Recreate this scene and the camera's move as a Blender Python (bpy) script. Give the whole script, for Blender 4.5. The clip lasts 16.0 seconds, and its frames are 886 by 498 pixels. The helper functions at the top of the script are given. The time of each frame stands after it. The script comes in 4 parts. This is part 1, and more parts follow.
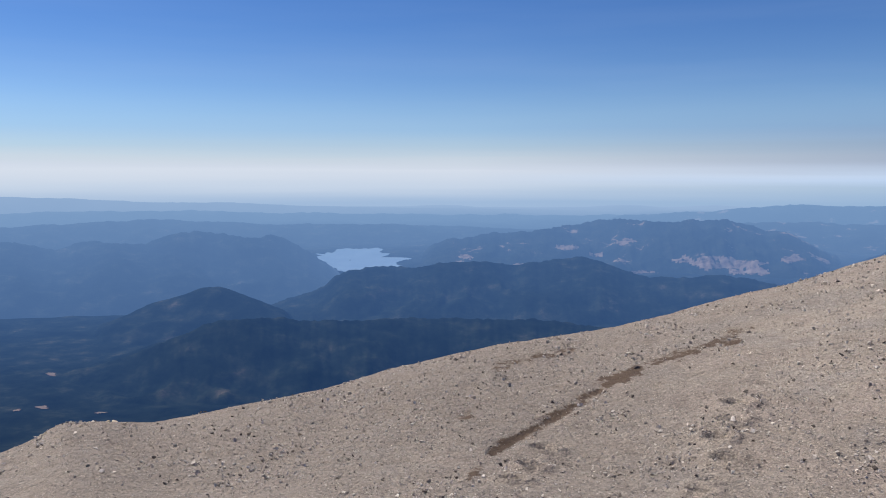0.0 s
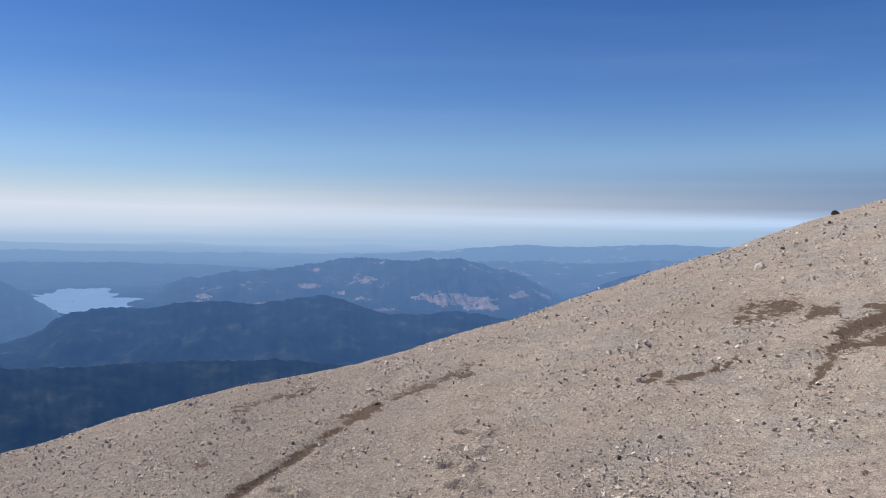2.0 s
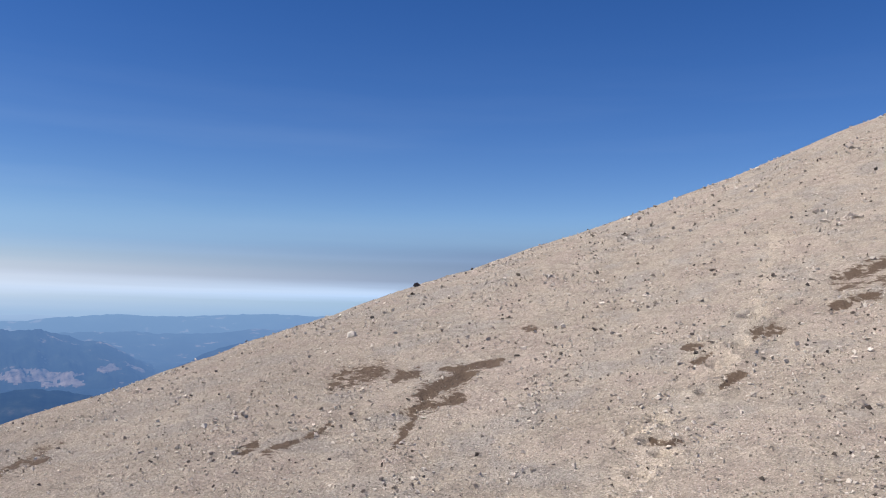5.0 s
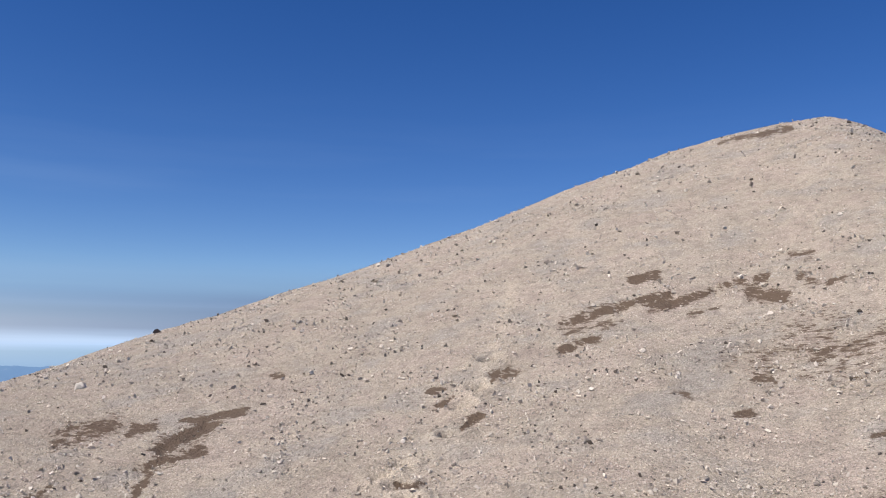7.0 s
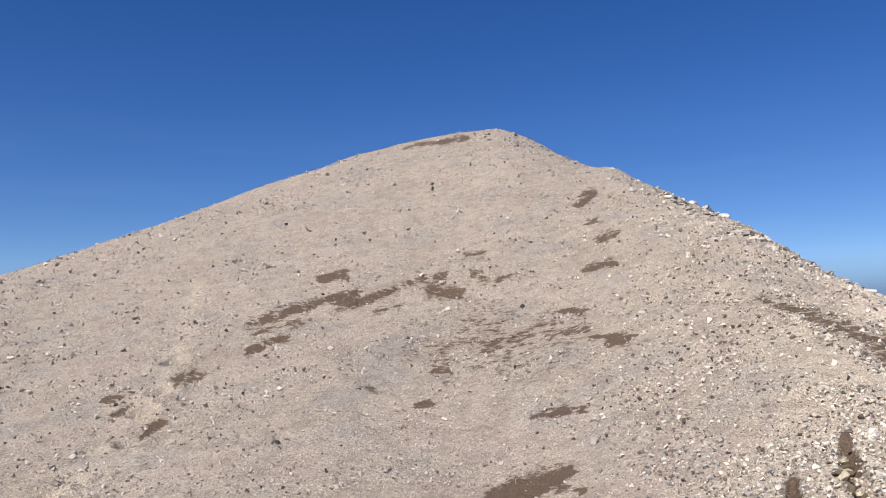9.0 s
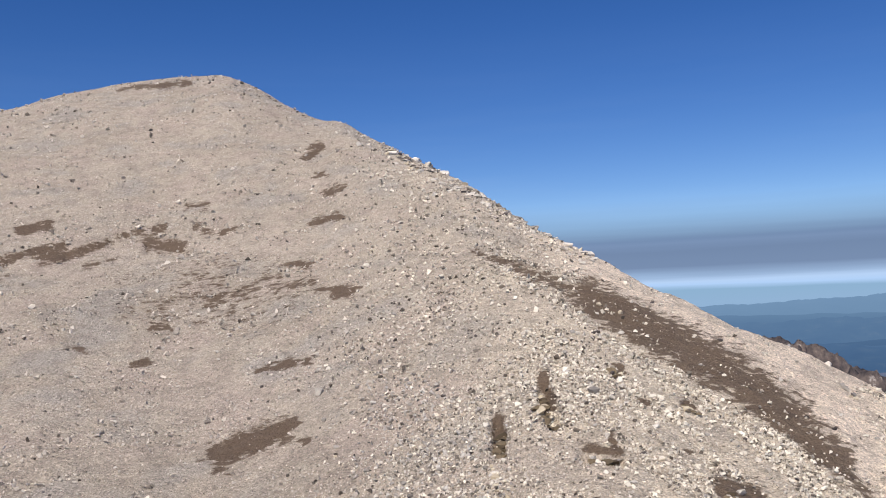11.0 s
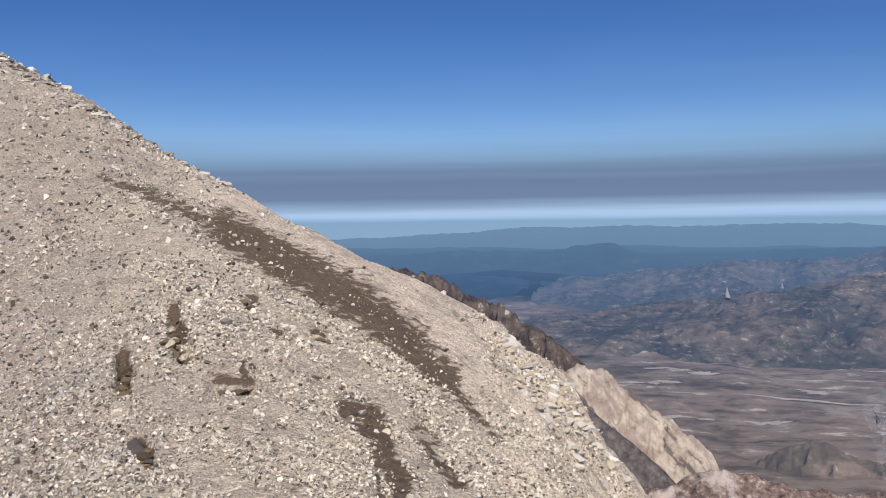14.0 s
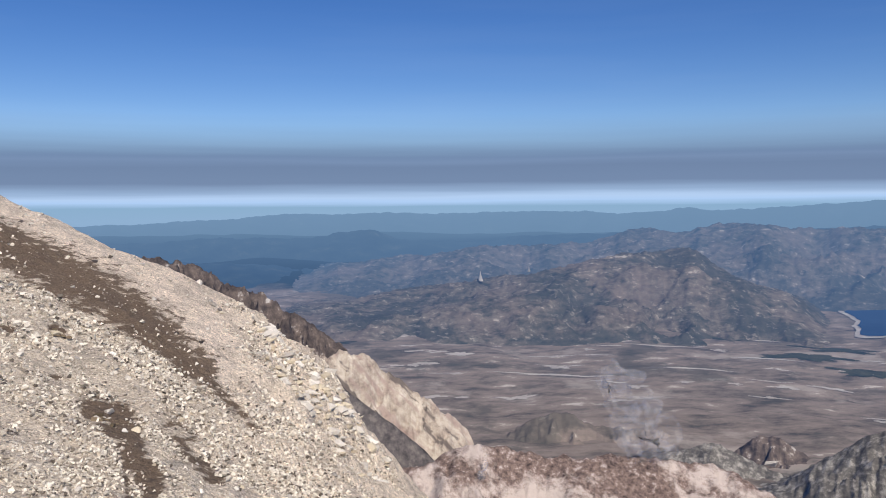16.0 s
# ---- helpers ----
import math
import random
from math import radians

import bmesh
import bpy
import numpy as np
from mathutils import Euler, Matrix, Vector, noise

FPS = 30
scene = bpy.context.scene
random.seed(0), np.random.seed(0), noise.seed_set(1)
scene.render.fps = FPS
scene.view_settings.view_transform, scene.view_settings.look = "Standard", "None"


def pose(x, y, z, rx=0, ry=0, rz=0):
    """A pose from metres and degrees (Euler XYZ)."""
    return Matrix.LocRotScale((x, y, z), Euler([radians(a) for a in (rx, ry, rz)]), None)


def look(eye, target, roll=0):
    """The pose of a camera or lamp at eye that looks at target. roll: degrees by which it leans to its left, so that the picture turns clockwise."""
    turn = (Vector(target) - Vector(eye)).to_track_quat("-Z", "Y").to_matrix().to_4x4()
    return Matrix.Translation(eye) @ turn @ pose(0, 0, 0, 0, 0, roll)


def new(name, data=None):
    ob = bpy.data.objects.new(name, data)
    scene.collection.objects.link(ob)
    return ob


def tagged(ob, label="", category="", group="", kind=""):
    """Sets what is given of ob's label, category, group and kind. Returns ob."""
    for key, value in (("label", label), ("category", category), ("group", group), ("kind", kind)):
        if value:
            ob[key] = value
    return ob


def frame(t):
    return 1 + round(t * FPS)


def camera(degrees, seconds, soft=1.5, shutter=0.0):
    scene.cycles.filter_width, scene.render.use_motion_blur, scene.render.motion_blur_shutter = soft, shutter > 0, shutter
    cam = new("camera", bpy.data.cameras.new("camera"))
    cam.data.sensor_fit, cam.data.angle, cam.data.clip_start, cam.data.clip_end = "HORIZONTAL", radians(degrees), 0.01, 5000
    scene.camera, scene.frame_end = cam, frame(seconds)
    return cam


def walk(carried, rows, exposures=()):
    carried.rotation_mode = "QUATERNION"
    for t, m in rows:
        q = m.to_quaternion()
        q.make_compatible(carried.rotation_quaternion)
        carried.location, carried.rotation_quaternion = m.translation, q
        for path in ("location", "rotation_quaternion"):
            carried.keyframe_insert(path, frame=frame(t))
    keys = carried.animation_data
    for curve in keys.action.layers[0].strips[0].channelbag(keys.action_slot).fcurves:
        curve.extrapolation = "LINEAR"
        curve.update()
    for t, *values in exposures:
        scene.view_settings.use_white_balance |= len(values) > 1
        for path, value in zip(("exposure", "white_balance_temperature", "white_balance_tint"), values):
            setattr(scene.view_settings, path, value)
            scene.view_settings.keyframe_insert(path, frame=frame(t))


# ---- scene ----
# The camera: held out at arm's length by someone who stands on the crater rim and turns to the right.
EYE, ARM = 1.7, 0.5
cam = camera(55.6, 16.0, soft=1.0)
TURNS = [
    (0.0, -4.66, 0.03, -0.00),
    (0.5, -4.05, -0.38, -4.52),
    (1.0, -3.38, -0.56, -8.85),
    (1.5, -2.65, -0.84, -13.22),
    (2.0, -1.90, -0.96, -17.40),
    (2.5, -1.03, -1.06, -21.92),
    (3.0, -0.14, -1.13, -26.54),
    (3.5, 0.77, -1.22, -31.37),
    (4.0, 1.63, -1.37, -36.07),
    (4.2, 1.95, -1.40, -37.83),
    (6.3, 5.92, -1.38, -54.36),
    (6.5, 6.24, -1.25, -56.20),
    (7.0, 6.91, -0.99, -61.00),
    (7.5, 7.42, -0.71, -66.46),
    (8.0, 7.60, -0.20, -71.50),
    (8.5, 7.41, 0.52, -76.66),
    (9.0, 6.83, 1.12, -81.75),
    (9.5, 6.02, 1.70, -86.67),
    (10.0, 5.10, 2.07, -91.40),
    (10.2, 4.72, 2.15, -93.19),
    (12.3, 0.26, 1.90, -110.78),
    (12.5, -0.16, 1.80, -112.36),
    (13.0, -1.04, 1.50, -116.28),
    (13.5, -1.76, 1.12, -120.31),
    (14.0, -2.23, 0.87, -124.34),
    (14.5, -2.57, 0.73, -128.35),
    (15.0, -2.79, 0.69, -132.41),
    (15.5, -3.08, 0.62, -136.44),
    (16.0, -3.31, 0.48, -140.48),
]
walk(cam, [(t, pose(-ARM * math.sin(radians(yaw)), ARM * math.cos(radians(yaw)), EYE, 90 + pitch, roll, yaw)) for t, pitch, roll, yaw in TURNS],
     exposures=[(0.0, 0.05), (3.5, 0.13), (7.0, 0.20), (9.5, 0.20), (12.5, -0.10), (13.5, -0.12), (16.0, 0.02)])


# ---- world and sun ----
SUN_AZ, SUN_EL = -60.0, 47.0    # degrees clockwise from +y, degrees up


def link(tree, a, b):
    tree.links.new(a, b)


def math_node(tree, op, a, b=None, clamp=False):
    n = tree.nodes.new("ShaderNodeMath")
    n.operation, n.use_clamp = op, clamp
    for i, v in enumerate((a, b)):
        if v is None:
            continue
        if isinstance(v, (int, float)):
            n.inputs[i].default_value = v
        else:
            link(tree, v, n.inputs[i])
    return n.outputs[0]


def ramp_node(tree, fac, stops, mode="LINEAR"):
    n = tree.nodes.new("ShaderNodeValToRGB")
    n.color_ramp.interpolation = mode
    el = n.color_ramp.elements
    el[0].position, el[0].color = stops[0][0], (*stops[0][1], 1)
    el[1].position, el[1].color = stops[-1][0], (*stops[-1][1], 1)
    for p, c in stops[1:-1]:
        e = el.new(p)
        e.color = (*c, 1)
    link(tree, fac, n.inputs[0])
    return n.outputs[0]


def grey(v):
    return (v, v, v)


def mix_node(tree, fac, a, b):
    n = tree.nodes.new("ShaderNodeMix")
    n.data_type = "RGBA"
    for sock, v in ((n.inputs[0], fac), (n.inputs[6], a), (n.inputs[7], b)):
        if isinstance(v, (int, float)):
            sock.default_value = v
        elif isinstance(v, tuple):
            sock.default_value = (*v, 1)
        else:
            link(tree, v, sock)
    return n.outputs[2]


def noise_node(tree, scale, detail=4.0, rough=0.55, vector=None):
    n = tree.nodes.new("ShaderNodeTexNoise")
    n.inputs["Scale"].default_value, n.inputs["Detail"].default_value = scale, detail
    n.inputs["Roughness"].default_value = rough
    if vector is not None:
        link(tree, vector, n.inputs["Vector"])
    return n.outputs[0]


world = bpy.data.worlds.new("world")
scene.world = world
world.use_nodes = True
wt = world.node_tree
wt.nodes.clear()
sky = wt.nodes.new("ShaderNodeTexSky")
sky.sky_type, sky.sun_disc = "NISHITA", False
sky.sun_elevation, sky.sun_rotation = radians(SUN_EL), radians(SUN_AZ)
sky.altitude, sky.air_density, sky.dust_density, sky.ozone_density = 2500, 1.0, 0.3, 2.0
coord = wt.nodes.new("ShaderNodeTexCoord")
sep = wt.nodes.new("ShaderNodeSeparateXYZ")
link(wt, coord.outputs["Generated"], sep.inputs[0])
up = sep.outputs[2]
# wildfire smoke lies in level sheets all round the horizon
stretch = wt.nodes.new("ShaderNodeMapping")
stretch.inputs["Scale"].default_value = (2.0, 2.0, 60.0)
link(wt, coord.outputs["Generated"], stretch.inputs[0])
wisps = noise_node(wt, 1.6, 3.0, 0.5, stretch.outputs[0])
wavy = math_node(wt, "ADD", up, math_node(wt, "MULTIPLY", math_node(wt, "SUBTRACT", wisps, 0.5), 0.010))
level = math_node(wt, "MULTIPLY_ADD", wavy, 5.0)
wt.nodes[-1].inputs[2].default_value = 0.5
smoke_colour = ramp_node(wt, level, [(0.0, (2.2, 3.6, 5.4)), (0.40, (2.5, 4.0, 6.0)), (0.465, (2.3, 3.9, 5.8)), (0.50, (3.9, 5.7, 8.6)), (0.525, (4.2, 5.8, 8.4)), (0.555, (2.7, 3.9, 6.0)),
                                     (0.605, (1.5, 2.2, 3.75)), (0.70, (1.4, 2.05, 3.5)), (0.735, (1.65, 2.4, 4.0)), (0.77, (1.45, 2.2, 3.75)), (0.87, (1.5, 2.45, 4.3)), (1.0, (1.5, 2.45, 4.3))])
deep = wt.nodes.new("ShaderNodeHueSaturation")
deep.inputs["Hue"].default_value, deep.inputs["Saturation"].default_value, deep.inputs["Value"].default_value = 0.515, 1.34, 0.9
link(wt, sky.outputs[0], deep.inputs["Color"])
# the grey sheet thickens towards the crater side, the white haze towards the forests
aside = wt.nodes.new("ShaderNodeVectorMath")
aside.operation = "DOT_PRODUCT"
aside.inputs[1].default_value = (math.sin(radians(115)), math.cos(radians(115)), 0)
link(wt, coord.outputs["Generated"], aside.inputs[0])
thick = ramp_node(wt, math_node(wt, "MULTIPLY_ADD", aside.outputs["Value"], 0.5), [(0.3, grey(0)), (0.74, grey(1))])
for n in wt.nodes:
    if n.type == "MATH" and n.operation == "MULTIPLY_ADD" and not n.inputs[2].is_linked:
        n.inputs[2].default_value = 0.5
white_haze = ramp_node(wt, level, [(0.0, (3.0, 4.3, 6.3)), (0.37, (3.2, 4.5, 6.5)), (0.465, (5.1, 6.0, 7.4)), (0.56, (6.1, 6.65, 7.7)), (0.63, (5.2, 5.8, 7.0)),
                                   (0.70, (3.7, 4.75, 6.6)), (0.8, (2.2, 3.8, 6.9)), (1.0, (2.2, 3.8, 6.9))])
thin = ramp_node(wt, level, [(0.0, grey(1)), (0.58, grey(0.95)), (0.72, grey(0.5)), (0.9, grey(0.12)), (1.0, grey(0.0))])
dense = ramp_node(wt, level, [(0.0, grey(1)), (0.76, grey(0.95)), (0.86, grey(0.5)), (0.95, grey(0.12)), (1.0, grey(0.0))])
smoke_much = mix_node(wt, thick, thin, dense)
haze = mix_node(wt, thick, white_haze, smoke_colour)
veils = wt.nodes.new("ShaderNodeMapping")
veils.inputs["Scale"].default_value = (1.2, 1.2, 14.0)
link(wt, coord.outputs["Generated"], veils.inputs[0])
faint = math_node(wt, "MULTIPLY", ramp_node(wt, noise_node(wt, 1.5, 4.0, 0.55, veils.outputs[0]), [(0.45, grey(0.0)), (0.7, grey(0.10))]),
                  ramp_node(wt, up, [(0.05, grey(1.0)), (0.30, grey(0.0))]))
high_sky = mix_node(wt, faint, deep.outputs[0], (4.2, 5.4, 7.4))
mixed = mix_node(wt, smoke_much, high_sky, haze)
back = wt.nodes.new("ShaderNodeBackground")
back.inputs["Strength"].default_value = 0.105
link(wt, mixed, back.inputs[0])
wout = wt.nodes.new("ShaderNodeOutputWorld")
link(wt, back.outputs[0], wout.inputs[0])

sun = new("sun", bpy.data.lights.new("sun", "SUN"))
sun.data.energy, sun.data.angle, sun.data.color = 5.0, radians(0.53), (1.0, 0.925, 0.815)
sa, se = radians(SUN_AZ), radians(SUN_EL)
sun.matrix_world = look((0, 0, 300), (-math.sin(sa) * math.cos(se), -math.cos(sa) * math.cos(se), 300 - math.sin(se)))


# ---- materials ----
def material(name):
    m = bpy.data.materials.new(name)
    m.use_nodes = True
    t = m.node_tree
    bsdf = t.nodes["Principled BSDF"]
    bsdf.inputs["Specular IOR Level"].default_value = 0.2
    pos = t.nodes.new("ShaderNodeNewGeometry").outputs["Position"]
    return m, t, bsdf, pos


def bump(t, bsdf, height, strength, distance):
    b = t.nodes.new("ShaderNodeBump")
    b.inputs["Strength"].default_value, b.inputs["Distance"].default_value = strength, distance
    link(t, height, b.inputs["Height"])
    link(t, b.outputs[0], bsdf.inputs["Normal"])


def attribute(t, name):
    a = t.nodes.new("ShaderNodeAttribute")
    a.attribute_name = name
    return a.outputs["Fac"]


def cells_node(t, scale, pos):
    n = t.nodes.new("ShaderNodeTexVoronoi")
    n.inputs["Scale"].default_value = scale
    link(t, pos, n.inputs["Vector"])
    one = t.nodes.new("ShaderNodeSeparateXYZ")
    link(t, n.outputs["Color"], one.inputs[0])
    return one.outputs[0], n.outputs["Distance"]


def times(t, a, b, fac=1.0):
    mul = t.nodes.new("ShaderNodeMix")
    mul.data_type, mul.blend_type = "RGBA", "MULTIPLY"
    mul.inputs[0].default_value = fac
    link(t, a, mul.inputs[6]), link(t, b, mul.inputs[7])
    return mul.outputs[2]


def ash_material():
    m, t, bsdf, pos = material("pumice_ash")
    big = noise_node(t, 0.07, 4, 0.55, pos)
    mid = noise_node(t, 0.4, 8, 0.68, pos)
    fine = noise_node(t, 7.0, 4, 0.7, pos)
    base = ramp_node(t, big, [(0.3, (0.40, 0.338, 0.274)), (0.5, (0.455, 0.39, 0.32)), (0.7, (0.485, 0.412, 0.344))])
    tint = noise_node(t, 0.11, 3, 0.5, pos)
    base = mix_node(t, ramp_node(t, tint, [(0.5, grey(0.0)), (0.64, grey(0.6))]), base, (0.45, 0.367, 0.315))
    base = mix_node(t, ramp_node(t, tint, [(0.36, grey(0.6)), (0.48, grey(0.0))]), base, (0.365, 0.335, 0.307))
    base = mix_node(t, attribute(t, "scree"), base, (0.59, 0.505, 0.405))
    # pale fine ash, lifted past its own tone to stand in for stronger sun
    base = mix_node(t, attribute(t, "sunlit_fine_ash"), base, (0.74, 0.62, 0.505))
    # painted shade: the outer slope is darkened to stand in for weaker sunlight
    base = mix_node(t, attribute(t, "outer_shade"), base, (0.30, 0.255, 0.215))
    base = mix_node(t, ramp_node(t, mid, [(0.40, grey(0.4)), (0.53, grey(0.0))]), base, (0.24, 0.20, 0.165))
    grains = ramp_node(t, fine, [(0.25, grey(0.45)), (0.5, grey(1.0)), (0.75, grey(1.35))])
    colour = times(t, base, grains, 0.9)
    heights = math_node(t, "MULTIPLY", mid, 1.3)
    stones = [(0.0, grey(0.45)), (0.10, grey(0.62)), (0.22, grey(0.95)), (0.7, grey(1.03)), (0.86, grey(1.18)), (1.0, grey(1.6))]
    for scale, part_of, tall in ((11.0, 0.6, 0.10), (4.5, 0.38, 0.2), (1.8, 0.12, 0.35)):
        pick, gap = cells_node(t, scale, pos)
        colour = times(t, colour, ramp_node(t, pick, stones), part_of)
        heights = math_node(t, "SUBTRACT", heights, math_node(t, "MULTIPLY", math_node(t, "MULTIPLY", gap, pick), tall))
    streaky = t.nodes.new("ShaderNodeMapping")
    streaky.inputs["Scale"].default_value = (1.2, 0.8, 1.7)
    link(t, pos, streaky.inputs[0])
    rag = math_node(t, "ADD", attribute(t, "damp"), math_node(t, "MULTIPLY", math_node(t, "SUBTRACT", noise_node(t, 1.0, 10, 0.70, streaky.outputs[0]), 0.5), 1.7))
    wet = ramp_node(t, rag, [(0.36, grey(0)), (0.47, grey(0.28)), (0.56, grey(0.92))])
    soil = ramp_node(t, fine, [(0.3, (0.085, 0.056, 0.037)), (0.7, (0.148, 0.101, 0.069))])
    link(t, mix_node(t, wet, colour, soil), bsdf.inputs["Base Color"])
    bsdf.inputs["Roughness"].default_value = 0.95
    bump(t, bsdf, heights, 1.0, 0.55)
    return m


# Haze colours that the far materials emit.
FOREST_HAZE_GLOW, CRATER_HAZE_GLOW = (0.22, 0.37, 0.62), (0.15, 0.265, 0.43)


def painted_haze_material(name, stops, scale, veil=2600.0, air=FOREST_HAZE_GLOW, extra=None, warp=(1, 1, 1), relief=4.0, turn=0.0):
    """A landscape kilometres off, its smoky haze painted as emission growing with distance."""
    m, t, bsdf, pos = material(name)
    mp = t.nodes.new("ShaderNodeMapping")
    mp.inputs["Scale"].default_value = warp
    spin = t.nodes.new("ShaderNodeMapping")
    spin.inputs["Rotation"].default_value[2] = radians(turn)
    link(t, pos, spin.inputs[0])
    link(t, spin.outputs[0], mp.inputs[0])
    n = noise_node(t, scale, 9, 0.66, mp.outputs[0])
    colour = ramp_node(t, n, stops)
    if extra:
        colour = extra(t, pos, colour)
    link(t, colour, bsdf.inputs["Base Color"])
    bsdf.inputs["Roughness"].default_value = 1.0
    bsdf.inputs["Specular IOR Level"].default_value = 0.0
    bump(t, bsdf, n, 0.8, relief)
    # painted haze: emission replaces the surface with distance from the origin
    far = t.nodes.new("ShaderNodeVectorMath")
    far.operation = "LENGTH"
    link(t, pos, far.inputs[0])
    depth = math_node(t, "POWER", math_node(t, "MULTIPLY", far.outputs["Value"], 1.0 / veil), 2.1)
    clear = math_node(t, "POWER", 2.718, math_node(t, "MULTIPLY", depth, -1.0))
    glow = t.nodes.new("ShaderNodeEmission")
    link(t, ramp_node(t, math_node(t, "SUBTRACT", 1.0, clear), [(0.0, (air[0] * 0.31, air[1] * 0.62, air[2] * 1.1)), (0.85, air), (1.0, (0.21, 0.345, 0.53) if air is CRATER_HAZE_GLOW else (0.36, 0.49, 0.69))]), glow.inputs[0])
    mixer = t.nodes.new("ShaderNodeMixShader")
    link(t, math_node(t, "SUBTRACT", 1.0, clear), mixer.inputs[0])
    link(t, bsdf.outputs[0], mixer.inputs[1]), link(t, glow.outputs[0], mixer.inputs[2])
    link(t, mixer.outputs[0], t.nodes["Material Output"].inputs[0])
    return m


def wooded(t, p, colour):
    """Forest grows again past the edge of the blast plain."""
    far = t.nodes.new("ShaderNodeVectorMath")
    far.operation = "LENGTH"
    link(t, p, far.inputs[0])
    out = math_node(t, "ADD", math_node(t, "MULTIPLY", far.outputs["Value"], 1 / 5000.0), math_node(t, "MULTIPLY", noise_node(t, 0.004, 4, 0.6, p), 0.08))
    return mix_node(t, ramp_node(t, out, [(0.50, grey(0.0)), (0.53, grey(1.0))]), colour, (0.014, 0.021, 0.017))


def blasted(t, p, colour):
    """Wide tracts of returning scrub and of bare reddish pumice on the hills, with pale gullies."""
    tract = noise_node(t, 0.006, 7, 0.66, p)
    colour = mix_node(t, ramp_node(t, tract, [(0.42, grey(0.7)), (0.50, grey(0.0))]), colour, (0.05, 0.054, 0.046))
    colour = mix_node(t, ramp_node(t, tract, [(0.50, grey(0.0)), (0.66, grey(0.6))]), colour, (0.19, 0.145, 0.12))
    gully = t.nodes.new("ShaderNodeMapping")
    gully.inputs["Rotation"].default_value[2] = radians(15)
    gully.inputs["Scale"].default_value = (0.5, 1.0, 1.0)
    link(t, p, gully.inputs[0])
    return mix_node(t, ramp_node(t, noise_node(t, 0.075, 7, 0.7, gully.outputs[0]), [(0.57, grey(0.0)), (0.66, grey(0.5))]), colour, (0.40, 0.35, 0.30))


def banded(t, p, colour):
    """Steep bands of pink, cream and dark rock."""
    lie = Vector((-0.46, -0.43, -0.78)).normalized()
    dot, back, off = (t.nodes.new("ShaderNodeVectorMath") for _ in range(3))
    dot.operation, back.operation, off.operation = "DOT_PRODUCT", "SCALE", "SUBTRACT"
    dot.inputs[1].default_value = lie
    back.inputs[0].default_value = 0.9 * lie
    link(t, p, dot.inputs[0]), link(t, dot.outputs["Value"], back.inputs["Scale"])
    link(t, p, off.inputs[0]), link(t, back.outputs[0], off.inputs[1])
    bands = noise_node(t, 0.06, 4, 0.62, off.outputs[0])
    colour = mix_node(t, ramp_node(t, bands, [(0.54, grey(0.0)), (0.62, grey(0.75))]), colour, (0.34, 0.25, 0.215))
    return mix_node(t, ramp_node(t, bands, [(0.43, grey(0.9)), (0.475, grey(0.0))]), colour, (0.13, 0.105, 0.09))


def stone_material(name, dark, mid, pale, per_island):
    m, t, bsdf, pos = material(name)
    if per_island:
        pick = t.nodes.new("ShaderNodeNewGeometry").outputs["Random Per Island"]
    else:
        pick = t.nodes.new("ShaderNodeObjectInfo").outputs["Random"]
    tone = ramp_node(t, pick, [(0.0, dark), (0.045, dark), (0.20, mid), (0.7, pale), (1.0, tuple(min(1, c * 1.25) for c in pale))])
    pits = noise_node(t, 30.0, 4, 0.7, pos)
    link(t, mix_node(t, ramp_node(t, pits, [(0.35, grey(0.45)), (0.6, grey(0.0))]), tone, tuple(0.5 * c for c in mid)), bsdf.inputs["Base Color"])
    bsdf.inputs["Roughness"].default_value = 0.92
    bump(t, bsdf, pits, 0.5, 0.02)
    return m


ASH = ash_material()
WOODS = [(0.35, (0.004, 0.007, 0.007)), (0.52, (0.012, 0.018, 0.015)), (0.62, (0.028, 0.034, 0.025)), (0.76, (0.10, 0.085, 0.066))]
CLEARED = [(0.30, (0.006, 0.010, 0.010)), (0.50, (0.016, 0.023, 0.018)), (0.605, (0.03, 0.035, 0.026)), (0.625, (0.22, 0.165, 0.13)), (0.75, (0.34, 0.265, 0.21))]
PUMICE = [(0.34, (0.032, 0.036, 0.028)), (0.44, (0.085, 0.077, 0.062)), (0.54, (0.135, 0.116, 0.094)), (0.62, (0.175, 0.15, 0.122)), (0.675, (0.42, 0.38, 0.32))]
FLATS = [(0.34, (0.07, 0.062, 0.05)), (0.43, (0.15, 0.122, 0.10)), (0.52, (0.205, 0.165, 0.135)), (0.60, (0.24, 0.195, 0.16)), (0.67, (0.5, 0.45, 0.39))]
# Far materials, each with haze painted in; veil sets its reach in metres.
FOREST = painted_haze_material("far_forest", WOODS, 0.02, 2850.0)
HAZY_FOREST = painted_haze_material("hazy_forest", WOODS, 0.02, 2350.0)
CLEARINGS = painted_haze_material("far_forest_with_clearings", CLEARED, 0.011, 2900.0)
NORTH_WOODS = painted_haze_material("far_north_forest", WOODS, 0.012, 2900.0, CRATER_HAZE_GLOW)
BARREN = painted_haze_material("pumice_hills", PUMICE, 0.06, 3300.0, CRATER_HAZE_GLOW, relief=6.0, warp=(0.6, 1.0, 1.1), turn=-35.0, extra=blasted)
FAR_BARREN = painted_haze_material("far_pumice_hills", PUMICE, 0.05, 2900.0, CRATER_HAZE_GLOW, relief=6.0, warp=(0.7, 1.0, 1.1), turn=-35.0, extra=blasted)
